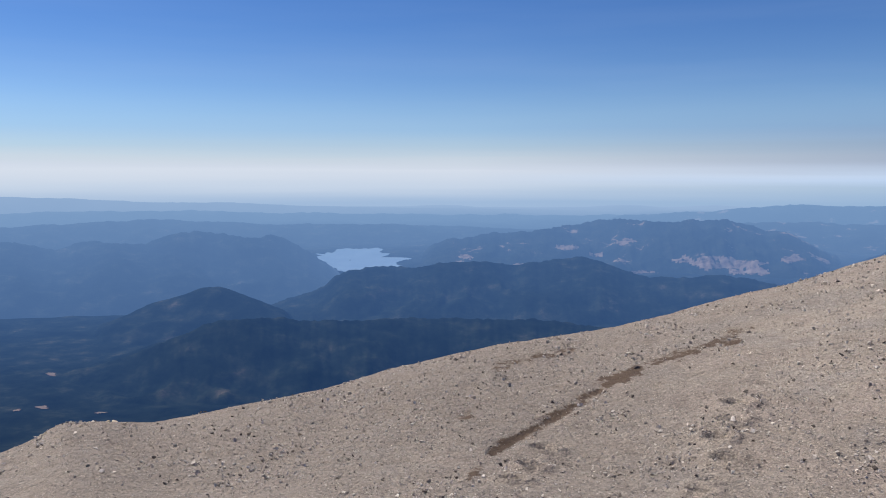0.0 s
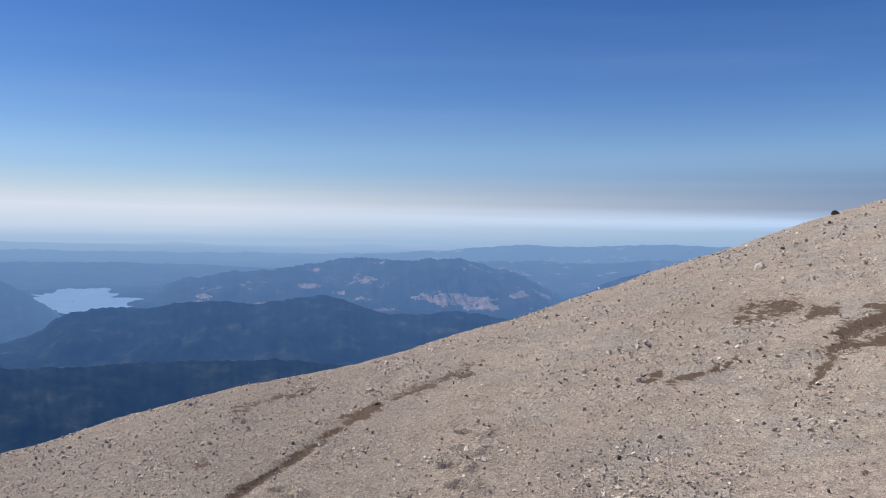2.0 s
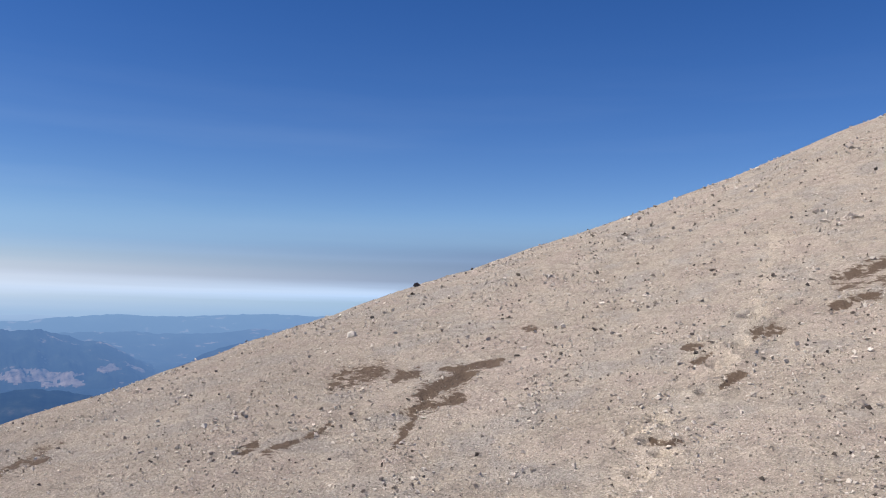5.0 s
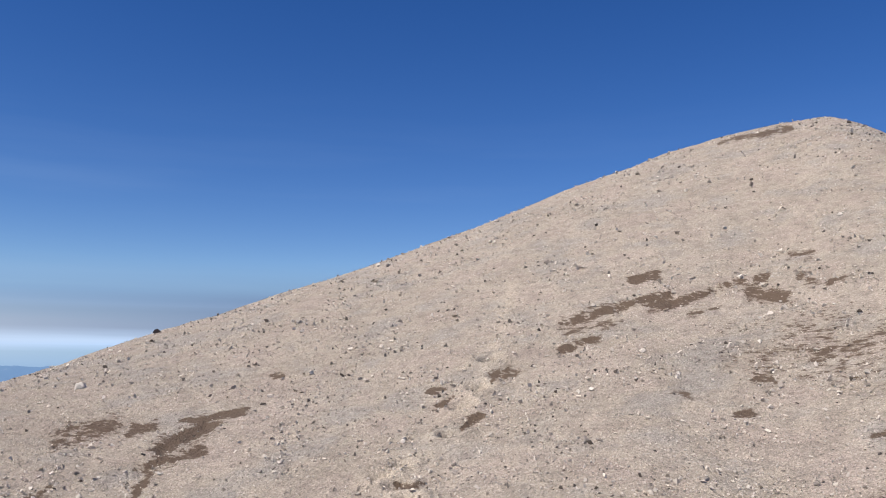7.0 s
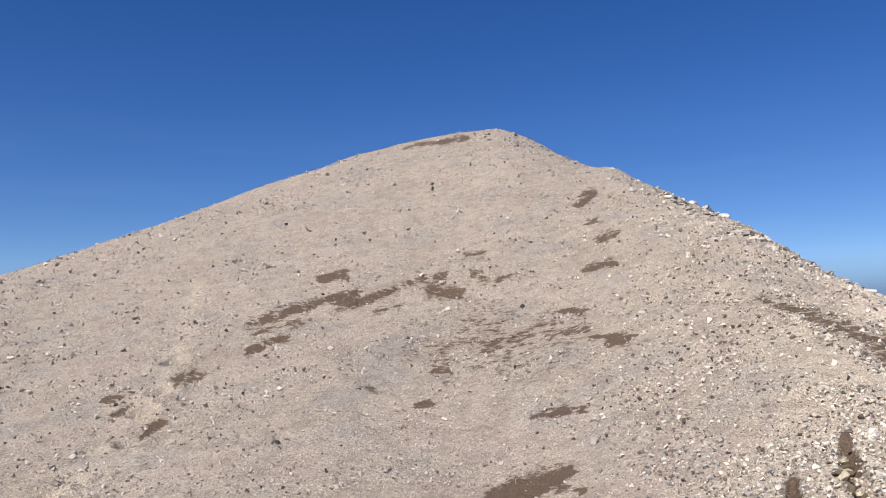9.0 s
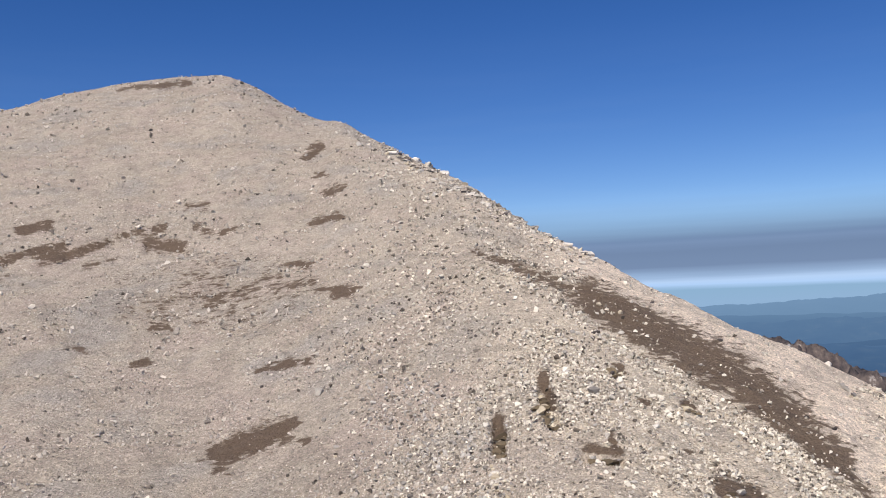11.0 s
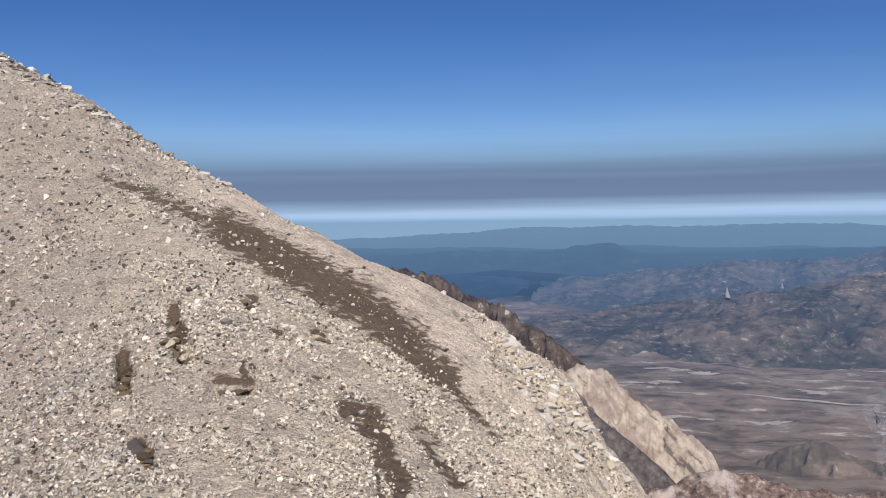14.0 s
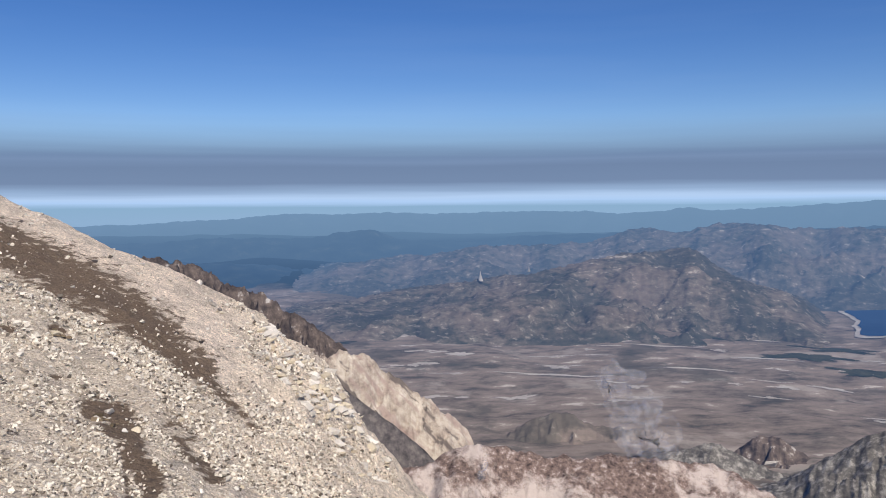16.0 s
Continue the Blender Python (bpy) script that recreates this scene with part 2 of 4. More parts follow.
PLAIN = painted_haze_material("pumice_plain", FLATS, 0.028, 3300.0, CRATER_HAZE_GLOW, relief=2.0, warp=(0.5, 1.0, 1.0), turn=-40.0,
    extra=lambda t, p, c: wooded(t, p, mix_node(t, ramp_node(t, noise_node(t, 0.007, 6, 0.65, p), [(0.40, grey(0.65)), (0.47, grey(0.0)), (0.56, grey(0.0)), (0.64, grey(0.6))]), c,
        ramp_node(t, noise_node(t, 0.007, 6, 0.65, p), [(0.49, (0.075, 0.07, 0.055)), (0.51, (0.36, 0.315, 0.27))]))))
DOME = painted_haze_material("lava_dome_rubble", [(0.32, (0.05, 0.037, 0.032)), (0.44, (0.15, 0.108, 0.092)), (0.56, (0.25, 0.182, 0.155)), (0.66, (0.5, 0.42, 0.385))], 0.26, 3600.0, CRATER_HAZE_GLOW, relief=3.0, extra=lambda t, p, c: mix_node(t, ramp_node(t, noise_node(t, 0.03, 9, 0.70, p), [(0.49, grey(0.0)), (0.59, grey(0.85))]), c, (0.60, 0.51, 0.46)))
SPUR = painted_haze_material("altered_rock", [(0.30, (0.15, 0.12, 0.10)), (0.40, (0.31, 0.25, 0.20)), (0.52, (0.47, 0.40, 0.325)), (0.66, (0.62, 0.55, 0.46))], 0.09, 3300.0, CRATER_HAZE_GLOW, relief=3.0, extra=banded)
WALL = painted_haze_material("crater_wall_rock", [(0.3, (0.035, 0.028, 0.025)), (0.48, (0.10, 0.078, 0.064)), (0.60, (0.18, 0.14, 0.115)), (0.66, (0.5, 0.46, 0.42))], 0.08, 3300.0, CRATER_HAZE_GLOW, relief=5.0)
TALUS = painted_haze_material("grey_talus", [(0.36, (0.06, 0.052, 0.05)), (0.5, (0.115, 0.10, 0.094)), (0.64, (0.19, 0.165, 0.15))], 0.16, 3300.0, CRATER_HAZE_GLOW, relief=2.0)
MORAINE = painted_haze_material("grey_moraine", [(0.34, (0.07, 0.064, 0.058)), (0.5, (0.15, 0.137, 0.12)), (0.64, (0.36, 0.335, 0.30))], 0.12, 3600.0, CRATER_HAZE_GLOW, relief=3.0)
WATER = painted_haze_material("lake_water", [(0.3, (0.22, 0.32, 0.44)), (0.7, (0.26, 0.37, 0.48))], 0.01, 2600.0, FOREST_HAZE_GLOW, relief=0.1)
DEEP_WATER = painted_haze_material("deep_lake_water", [(0.3, (0.02, 0.045, 0.11)), (0.7, (0.03, 0.06, 0.13))], 0.01, 3300.0, CRATER_HAZE_GLOW, relief=0.1)
MEADOW = painted_haze_material("dry_meadow", [(0.35, (0.06, 0.05, 0.042)), (0.45, (0.18, 0.135, 0.11)), (0.65, (0.30, 0.235, 0.195))], 0.05, 2950.0, FOREST_HAZE_GLOW, relief=0.5)
SCRUB = painted_haze_material("dark_scrub", [(0.35, (0.03, 0.036, 0.026)), (0.65, (0.07, 0.072, 0.052))], 0.05, 3250.0, CRATER_HAZE_GLOW, relief=1.0)
STREAM = painted_haze_material("pale_stream_bed", [(0.3, (0.30, 0.27, 0.235)), (0.7, (0.48, 0.44, 0.395))], 0.03, 3300.0, CRATER_HAZE_GLOW, relief=0.5)
GRAVEL = stone_material("pumice_gravel", (0.09, 0.074, 0.062), (0.36, 0.31, 0.265), (0.68, 0.615, 0.54), True)
SCREE = stone_material("scree_stones", (0.10, 0.08, 0.065), (0.42, 0.365, 0.30), (0.80, 0.73, 0.625), True)
RUBBLE = stone_material("grey_rubble", (0.11, 0.10, 0.095), (0.32, 0.29, 0.265), (0.54, 0.50, 0.455), True)
BROWN_ROCK = stone_material("brown_rock", (0.08, 0.06, 0.04), (0.13, 0.10, 0.065), (0.19, 0.145, 0.095), False)
PALE_ROCK = stone_material("pale_pumice", (0.44, 0.40, 0.35), (0.54, 0.49, 0.43), (0.64, 0.59, 0.53), False)
DARK_ROCK = stone_material("dark_andesite", (0.06, 0.05, 0.048), (0.09, 0.075, 0.07), (0.12, 0.10, 0.095), False)
OCHRE_ROCK = stone_material("ochre_altered_rock", (0.42, 0.35, 0.255), (0.52, 0.44, 0.325), (0.60, 0.52, 0.395), False)
GREY_ROCK = stone_material("grey_dacite", (0.24, 0.22, 0.20), (0.32, 0.29, 0.26), (0.38, 0.35, 0.32), False)


# ---- shapes ----
def lattice(ix, iy, seed):
    h = (ix.astype(np.int64) * 374761393 + iy.astype(np.int64) * 668265263 + seed * 974634777) & 0x7FFFFFFF
    h = ((h ^ (h >> 13)) * 1274126177) & 0x7FFFFFFF
    return ((h ^ (h >> 16)) & 0xFFFF) / 65535.0


def value_noise(x, y, seed=0):
    ix, iy = np.floor(x), np.floor(y)
    u, v = x - ix, y - iy
    u, v = u * u * u * (u * (u * 6 - 15) + 10), v * v * v * (v * (v * 6 - 15) + 10)
    a, b = lattice(ix, iy, seed), lattice(ix + 1, iy, seed)
    c, d = lattice(ix, iy + 1, seed), lattice(ix + 1, iy + 1, seed)
    return (a + (b - a) * u) * (1 - v) + (c + (d - c) * u) * v


def fbm(x, y, octaves=4, seed=0, gain=0.5):
    total, amp, norm = 0, 1.0, 0.0
    for k in range(octaves):
        total = total + amp * (value_noise(x, y, seed + 31 * k) - 0.5)
        norm += amp
        x, y, amp = x * 2.03 + 17.3, y * 2.03 - 9.1, amp * gain
    return total / norm * 2


def ridged(x, y, octaves, seed):
    total, amp, norm = 0, 1.0, 0.0
    for k in range(octaves):
        total = total + amp * (1 - 2 * np.abs(value_noise(x, y, seed + 13 * k) - 0.5))
        norm += amp
        x, y, amp = x * 1.95 + 5.2, y * 1.95 + 1.7, amp * 0.52
    return total / norm


def smooth(a, b, x):
    t = np.clip((x - a) / (b - a), 0, 1)
    return t * t * (3 - 2 * t)


def profile(knots, x, period=None):
    """A smooth curve through (x, value) knots."""
    k = np.array(knots, float)
    y = np.zeros_like(np.asarray(x, float))
    for off in np.linspace(-1, 1, 5):
        y = y + np.interp(x + off * 0.6, k[:, 0], k[:, 1], period=period)
    return y / 5


def mesh_object(name, co, faces, mat, parent=None, smooth_faces=True):
    me = bpy.data.meshes.new(name)
    co = np.asarray(co, np.float32)
    me.vertices.add(len(co))
    me.vertices.foreach_set("co", co.ravel())
    faces = np.asarray(faces, np.int32)
    n, k = faces.shape
    me.loops.add(n * k)
    me.loops.foreach_set("vertex_index", faces.ravel())
    me.polygons.add(n)
    me.polygons.foreach_set("loop_start", np.arange(n, dtype=np.int32) * k)
    me.polygons.foreach_set("use_smooth", np.full(n, smooth_faces))
    me.update(calc_edges=True)
    me.materials.append(mat)
    ob = new(name, me)
    if parent:
        ob.parent = parent
    return ob


def grid_faces(rows, cols, wrap=False):
    c = np.arange(cols if wrap else cols - 1)
    r = np.arange(rows - 1)[:, None]
    a, b = r * cols + c, r * cols + (c + 1) % cols
    return np.stack([a, b, b + cols, a + cols], -1).reshape(-1, 4)


def add_attribute(ob, name, values):
    at = ob.data.attributes.new(name, "FLOAT", "POINT")
    at.data.foreach_set("value", np.asarray(values, np.float32).ravel())


# Bearing (degrees clockwise from +y) against the angle of the rim's skyline above eye level.
SKYLINE = [(-40, -16.8), (-28.4, -16.5), (-26.5, -15.9), (-24.8, -14.95), (-22.2, -15.0), (-19.1, -15.4), (-14.7, -15.0), (-7.2, -13.8), (-3.3, -12.6), (0.6, -11.8),
           (8.4, -10.5), (15.8, -8.6), (22.3, -6.5), (32.2, -2.9), (42.0, 0.7), (54.0, 5.0), (63.8, 8.7), (68.4, 10.6), (76.0, 13.25), (79.5, 14.1), (82.7, 14.68), (86.0, 14.92),
           (88.0, 14.1), (91.9, 12.0), (93.6, 11.9), (97.8, 9.6), (102.2, 7.3), (106.6, 4.2), (110.4, 2.15), (113.2, 0.42), (117.1, -1.65), (121.0, -3.6), (125.0, -5.65), (127.8, -7.0), (129.5, -8.8), (132.6, -10.9), (134.7, -14.9), (138.5, -19.5),
           (145, -28), (160, -34), (180, -28), (210, -15), (260, -12), (300, -15)]
REACH = [(-28, 85), (0, 105), (25, 140), (50, 200), (84, 270), (95, 190), (106, 110), (119, 84), (128, 78), (140, 65), (170, 50), (210, 60), (300, 70)]
# How squarely the ground faces the camera, by bearing.
FACING = [(-28, 0.28), (20, 0.30), (60, 0.33), (110, 0.33), (140, 0.28), (300, 0.26)]


FOOTPRINTS = [(19.5, -14.2), (19.0, -15.4), (18.3, -16.5), (18.8, -17.6), (17.8, -19.2), (17.3, -20.0), (6.9, -17.9), (6.1, -19.2), (4.8, -20.2),
              (58.9, -9.7), (58.1, -8.9), (57.2, -11.0), (55.7, -12.7), (64.3, -0.7), (63.5, -2.5), (62.4, -3.7), (61.7, -5.5), (58.3, -7.8), (57.2, -8.5)]


def wide(knots, x, spread):
    """The knots' curve, smoothed over about that many degrees to each side."""
    offs = np.linspace(-1, 1, 25)
    weights = np.exp(-2.5 * offs ** 2)
    k = np.array(knots, float)
    return sum(np.interp(x + o * spread, k[:, 0], k[:, 1], period=360) * w for o, w in zip(offs, weights)) / weights.sum()


ROUND = np.arange(0, 360, 2.0)
SLOPES = np.tan(np.radians(wide(SKYLINE, ROUND, 22)))
# the plain slope of the trodden ground right round the camera
TILT = (2 * np.mean(SLOPES * np.sin(np.radians(ROUND))), 2 * np.mean(SLOPES * np.cos(np.radians(ROUND))), -0.12)


def rim_shape(r, az):
    """The rim's own ground without its small relief, by distance and bearing from where the camera's bearer stands."""
    out = np.maximum(r - ARM, 0.2)
    reach = wide(REACH, az, 9)
    far = smooth(0.3, 0.92, out / reach)
    top = np.radians(profile(SKYLINE, az, 360) * far + wide(SKYLINE, az, 22) * (1 - far))
    q = np.log(np.maximum(reach / out, 1.0))
    slope = top - wide(FACING, az, 12) * (np.sqrt(q ** 2 + 0.22 ** 2) - 0.22)
    z = out * np.tan(np.maximum(slope, -1.2))
    apron = -1.9 - 0.36 * out
    blend = 0.5 + 0.03 * out
    z = np.where(z - apron > 20 * blend, z, apron + blend * np.log1p(np.exp(np.clip((z - apron) / blend, -30, 20))))
    flat = TILT[0] * r * np.sin(np.radians(az)) + TILT[1] * r * np.cos(np.radians(az)) - EYE - 0.12 * r
    level = smooth(0.8, 7.0, r)
    past = np.maximum(out - reach, 0)
    return EYE + z * level + flat * (1 - level) - 0.75 * (np.sqrt(past ** 2 + 25.0 ** 2) - 25.0)


def on_rim(az, el):
    """The distance at which a sight line from the camera meets the rim's ground."""
    rr = np.geomspace(6.0, 330, 1400)
    hit = rim_shape(rr, np.full_like(rr, az)) >= EYE + (rr - ARM) * math.tan(radians(el))
    return float(rr[np.argmax(hit)]) if hit.any() else float(wide(REACH, np.array([az]), 9)[0])


PRINTS = [(on_rim(a, e), a) for a, e in FOOTPRINTS]


# Small scarps where damp ash has broken away: both ends by bearing and angle, half width (degrees).
SCARPS = [(69.0, 1.7, 72.9, 3.0, 0.40), (72.9, 3.0, 76.2, 3.9, 0.30), (76.2, 3.5, 78.9, 4.2, 0.32), (78.9, 4.3, 82.0, 4.9, 0.28), (69.0, 0.1, 71.1, 0.9, 0.28),
          (81.1, 3.9, 83.1, 3.6, 0.40), (64.3, -1.6, 65.8, -1.3, 0.35), (62.4, -5.1, 63.6, -4.3, 0.30), (42.0, -7.7, 45.8, -6.6, 0.35), (43.1, -6.6, 45.8, -5.1, 0.40),
          (103.5, -8.4, 103.5, -10.3, 0.55), (106.6, -6.0, 107.2, -8.0, 0.60), (104.3, -13.6, 104.9, -14.8, 0.70), (109.1, -10.5, 111.4, -10.9, 0.40), (3.4, -18.3, 10.7, -14.0, 0.32)]


def segment_distance(az, el, a0, e0, a1, e1):
    da, de = a1 - a0, e1 - e0
    s = np.clip(((az - a0) * da + (el - e0) * de) / (da * da + de * de + 1e-9), 0, 1)
    return np.hypot(az - a0 - s * da, el - e0 - s * de)


def rim_height(r, az):
    z = rim_shape(r, az)
    x, y = r * np.sin(np.radians(az)), r * np.cos(np.radians(az))
    el = np.degrees(np.arctan2(z - EYE, np.maximum(r - ARM, 0.2)))
    rocky = smooth(88, 106, az) * (1 - smooth(140, 146, az))
    near = smooth(5, 16, r)
    z = z + near * (0.45 * fbm(x / 14, y / 14, 3, 5) * smooth(12, 60, r) + (0.10 + 0.10 * rocky) * fbm(x / 2.6, y / 2.6, 4, 9)
                    + (0.16 + 0.30 * rocky) * smooth(40, 130, r) * fbm(x / 4.0, y / 4.0, 4, 12))
    z = z + near * ((0.13 + 0.08 * rocky) * (ridged(x / 1.1, y / 1.1, 3, 15) - 0.62) + (0.10 + 0.10 * rocky) * smooth(18, 60, r) * (ridged(x / 3.1, y / 3.1, 3, 16) - 1.0))
    # rills run down the slope on the crater side
    z = z - 0.55 * rocky * smooth(10, 30, r) * np.abs(fbm(az / 5 + r / 90, r / 45, 3, 44))
    edge = smooth(125, 129.5, az) * (1 - smooth(138, 142, az)) * smooth(30, 60, r) * (1 - smooth(120, 140, r))
    if np.any(edge > 0):
        z = z + edge * (2.0 * (ridged(x / 5.5, y / 5.5, 4, 401) - 0.62) + 0.7 * fbm(x / 1.6, y / 1.6, 3, 402))
    for a0, e0, a1, e1, w in SCARPS:
        box = (az > a0 - 3 * w) & (az < a1 + 3 * w) & (el > min(e0, e1) - 3 * w) & (el < max(e0, e1) + 3 * w) & (r < 320)
        if np.any(box):
            d = segment_distance(az[box], el[box], a0, e0, a1, e1) / w
            z[box] = z[box] - (0.0042 if a0 < 100 else 0.014) * r[box] * np.exp(-d ** 4)
    for d, a in PRINTS:
        px, py = d * math.sin(radians(a)), d * math.cos(radians(a))
        q = ((x - px) ** 2 + (y - py) ** 2) / (0.013 * d) ** 2
        box = q < 12
        if np.any(box):
            q = q[box]
            z[box] = z[box] - 0.013 * d * np.exp(-q * 1.5) + 0.0060 * d * np.exp(-(np.sqrt(q) - 1.6) ** 2 * 3)
    return z


BASE_R, BASE_Z = [0, 500, 800, 1000, 1200, 1500, 2500, 3500, 4900], [-255, -262, -276, -285, -288, -268, -228, -182, -146]


def floor_height(r, az):
    z = np.interp(r, BASE_R, BASE_Z)
    x, y = r * np.sin(np.radians(az)), r * np.cos(np.radians(az))
    return z + 15 * fbm(x / 260, y / 260, 6, 3) + 5 * ridged(x / 60, y / 60, 3, 6) * (1 - smooth(1300, 1700, r))


# Damp brown streaks: both ends by bearing and angle from eye level, half width (degrees; below nought: faint).
OUTER_STREAKS = [(3.4, -18.2, 6.9, -16.3, 0.39), (6.9, -16.3, 10.7, -13.9, 0.31), (10.7, -13.7, 13.1, -12.5, 0.42), (13.3, -12.3, 19.3, -10.4, -0.31),
                 (15.1, -11.7, 20.4, -9.4, -0.35), (1.6, -19.8, 2.4, -19.5, 0.31), (3.7, -12.6, 8.7, -11.3, -0.31), (1.0, -16.0, 2.0, -15.7, -0.31),
                 (33.0, -10.3, 36.6, -8.8, 0.27), (37.2, -5.7, 39.7, -4.9, -0.77), (31.2, -10.3, 32.3, -9.7, 0.19), (42.0, -7.6, 45.8, -6.5, 0.42),
                 (43.1, -6.5, 45.8, -5.0, 0.69), (40.9, -5.6, 42.7, -5.0, 0.35), (44.5, -4.7, 48.0, -4.3, 0.31), (41.3, -9.7, 42.4, -8.0, 0.31),
                 (50.0, -1.9, 50.5, -1.7, 0.19), (55.3, -12.9, 55.5, -12.9, -0.39)]
SUMMIT_STREAKS = [(64.3, -1.5, 65.8, -1.2, 0.42), (60.3, -2.7, 61.1, -2.5, 0.23), (60.5, -3.7, 61.7, -3.1, 0.23), (62.4, -5.0, 63.6, -4.2, 0.27),
                  (58.0, -8.9, 59.7, -8.7, 0.27), (49.8, -1.7, 50.3, -1.5, 0.19), (69.0, 1.9, 72.9, 3.2, 0.42), (72.9, 3.2, 76.2, 4.0, 0.27),
                  (74.8, 3.1, 76.0, 3.3, 0.46), (76.4, 3.4, 78.9, 4.2, 0.31), (78.9, 4.4, 82.0, 5.0, 0.31), (81.1, 4.0, 83.1, 3.7, 0.54),
                  (69.0, 0.2, 71.1, 1.0, 0.27), (69.2, 1.3, 72.7, 2.1, -0.31), (73.5, 4.9, 75.3, 5.2, 0.27), (77.3, 2.7, 79.0, 3.1, -0.39)]
HOLLOWS = [(91.1, 9.5, 92.1, 10.2, 0.35), (91.6, 8.3, 92.5, 8.4, 0.23), (92.5, 7.1, 93.6, 7.4, 0.46), (91.7, 5.2, 93.2, 5.6, 0.27), (84.0, 5.3, 84.8, 4.5, -0.35),
           (85.5, 4.5, 86.5, 4.8, 0.23), (83.3, 6.3, 84.6, 6.5, 0.23), (87.7, 1.4, 90.0, 1.5, -0.39), (90.0, 0.9, 91.5, 1.3, 0.31), (91.8, 0.5, 94.1, 0.7, 0.31),
           (92.9, 0.0, 93.9, 0.3, 0.23), (85.0, 0.3, 85.8, 0.7, 0.23), (89.3, 2.3, 91.4, 2.4, 0.23), (79.6, -3.8, 81.2, -3.5, 0.23), (76.2, -2.4, 77.4, -2.6, -0.23),
           (81.2, -1.3, 82.1, -1.6, 0.27), (87.6, -4.6, 91.1, -4.0, 0.23), (87.0, -9.3, 89.7, -8.3, 0.65), (79.5, 13.8, 83.5, 14.3, 0.2)]
SCREE_BAND = [(102.3, 2.8, 105.3, 1.7, -0.46), (105.3, 1.6, 109.8, -0.5, -0.75), (109.8, -0.5, 114.7, -3.7, 1.08), (114.8, -3.4, 118.9, -6.1, 1.23),
              (118.1, -5.4, 121.8, -8.4, 1.16), (121.8, -8.4, 124.3, -11.0, 0.92), (124.3, -11.0, 127.5, -14.9, -0.69), (114.0, -2.6, 118.9, -4.8, -0.31),
              (111.4, -0.7, 114.4, -2.2, 0.39), (117.4, -4.4, 119.1, -5.6, 0.46), (85.1, -9.9, 88.6, -8.6, 0.77), (89.9, -9.4, 90.6, -9.3, 0.31), (117.9, -13.0, 119.6, -13.6, 0.77)]
SCREE_HOLLOWS = [(119.2, -13.8, 121.3, -18.0, 0.75), (122.4, -14.4, 125.0, -18.0, -0.8), (119.6, -15.5, 119.8, -18.5, -0.6), (109.1, -10.4, 111.4, -10.8, 0.31), (110.9, -9.7, 111.2, -10.8, 0.35),
                 (115.3, -10.6, 116.1, -10.8, -0.19), (103.5, -8.4, 103.5, -10.3, 0.50), (106.6, -5.9, 107.1, -7.7, 0.50), (104.4, -14.2, 104.8, -14.7, 0.58),
                 (111.4, -5.2, 111.8, -5.6, 0.35), (112.9, -7.4, 113.3, -7.6, 0.27), (115.6, -7.7, 116.1, -7.9, 0.27)]


def damp(r, az, z):
    """How damp the ash is, 0 to 1, with soft edges that the material roughens."""
    el = np.degrees(np.arctan2(z - EYE, np.maximum(r - ARM, 0.2)))
    # the slope below the summit is mottled all over
    best = 0.50 * np.exp(-((az - 85.5) / 10) ** 2 - ((el - 0.6) / 4.0) ** 2) + 0.16 * np.exp(-((az - 10) / 22) ** 2 - ((el + 11.5) / 3.0) ** 2) + 0.36 * np.exp(-((az - 121) / 5) ** 2 - ((el + 15.3) / 3.0) ** 2)
    # the edges fray along the strike of the slope
    strike = np.radians(np.where(az < 97, 17.0, -36.0))
    along, across = az * np.cos(strike) + el * np.sin(strike), -az * np.sin(strike) + el * np.cos(strike)
    calm = 1 - 0.7 * smooth(100, 106, az)
    fray, shift = calm * 0.34 * fbm(along / 1.5, across / 0.32, 5, 301, 0.62), calm * 0.7 * fbm(along / 2.2, across / 0.3, 4, 302, 0.6)
    az, el = az + shift * np.cos(strike) - fray * np.sin(strike), el + shift * np.sin(strike) + fray * np.cos(strike)
    for a0, e0, a1, e1, half in OUTER_STREAKS + SUMMIT_STREAKS + HOLLOWS + SCREE_BAND + SCREE_HOLLOWS:
        w = abs(half) * (0.85 if abs(half) < 0.7 else 1.15)
        box = (az > a0 - 3 * w) & (az < a1 + 3 * w) & (el > min(e0, e1) - 3 * w) & (el < max(e0, e1) + 3 * w) & (r < 320)
        if not box.any():
            continue
        d = segment_distance(az[box], el[box], a0, e0, a1, e1) / w
        best[box] = np.maximum(best[box], np.clip(0.92 - 0.40 * d, 0, 1) * (1.0 if half > 0 else 0.72))
    return best * np.clip(0.92 + 0.55 * calm ** 2 * fbm(along / 0.9, across / 0.3, 4, 303, 0.6), 0.4, 1.1)


# Where boots and sliding ash have laid bare paler dust.
TRACKS = [(65.6, 4.3, 65.0, 2.4, 0.5), (65.0, 2.4, 64.3, -0.7, 0.5), (64.3, -0.7, 62.4, -3.7, 0.6), (62.4, -3.7, 61.7, -5.5, 0.8), (61.7, -5.5, 57.2, -8.5, 0.9),
          (58.9, -9.7, 55.7, -12.7, 1.2), (19.5, -14.0, 18.3, -16.5, 0.5), (18.3, -16.5, 17.3, -20.2, 0.6), (6.9, -17.9, 4.8, -20.2, 0.5)]


def trodden(r, az, z):
    el = np.degrees(np.arctan2(z - EYE, np.maximum(r - ARM, 0.2)))
    best = np.zeros_like(r)
    for a0, e0, a1, e1, w in TRACKS:
        d = segment_distance(az, el, a0, e0, a1, e1) / w
        best = np.maximum(best, 0.75 * np.exp(-d * d) * (r < 300))
    return best * np.clip(0.7 + 0.9 * fbm(az / 0.8, el / 0.8, 3, 66), 0, 1)


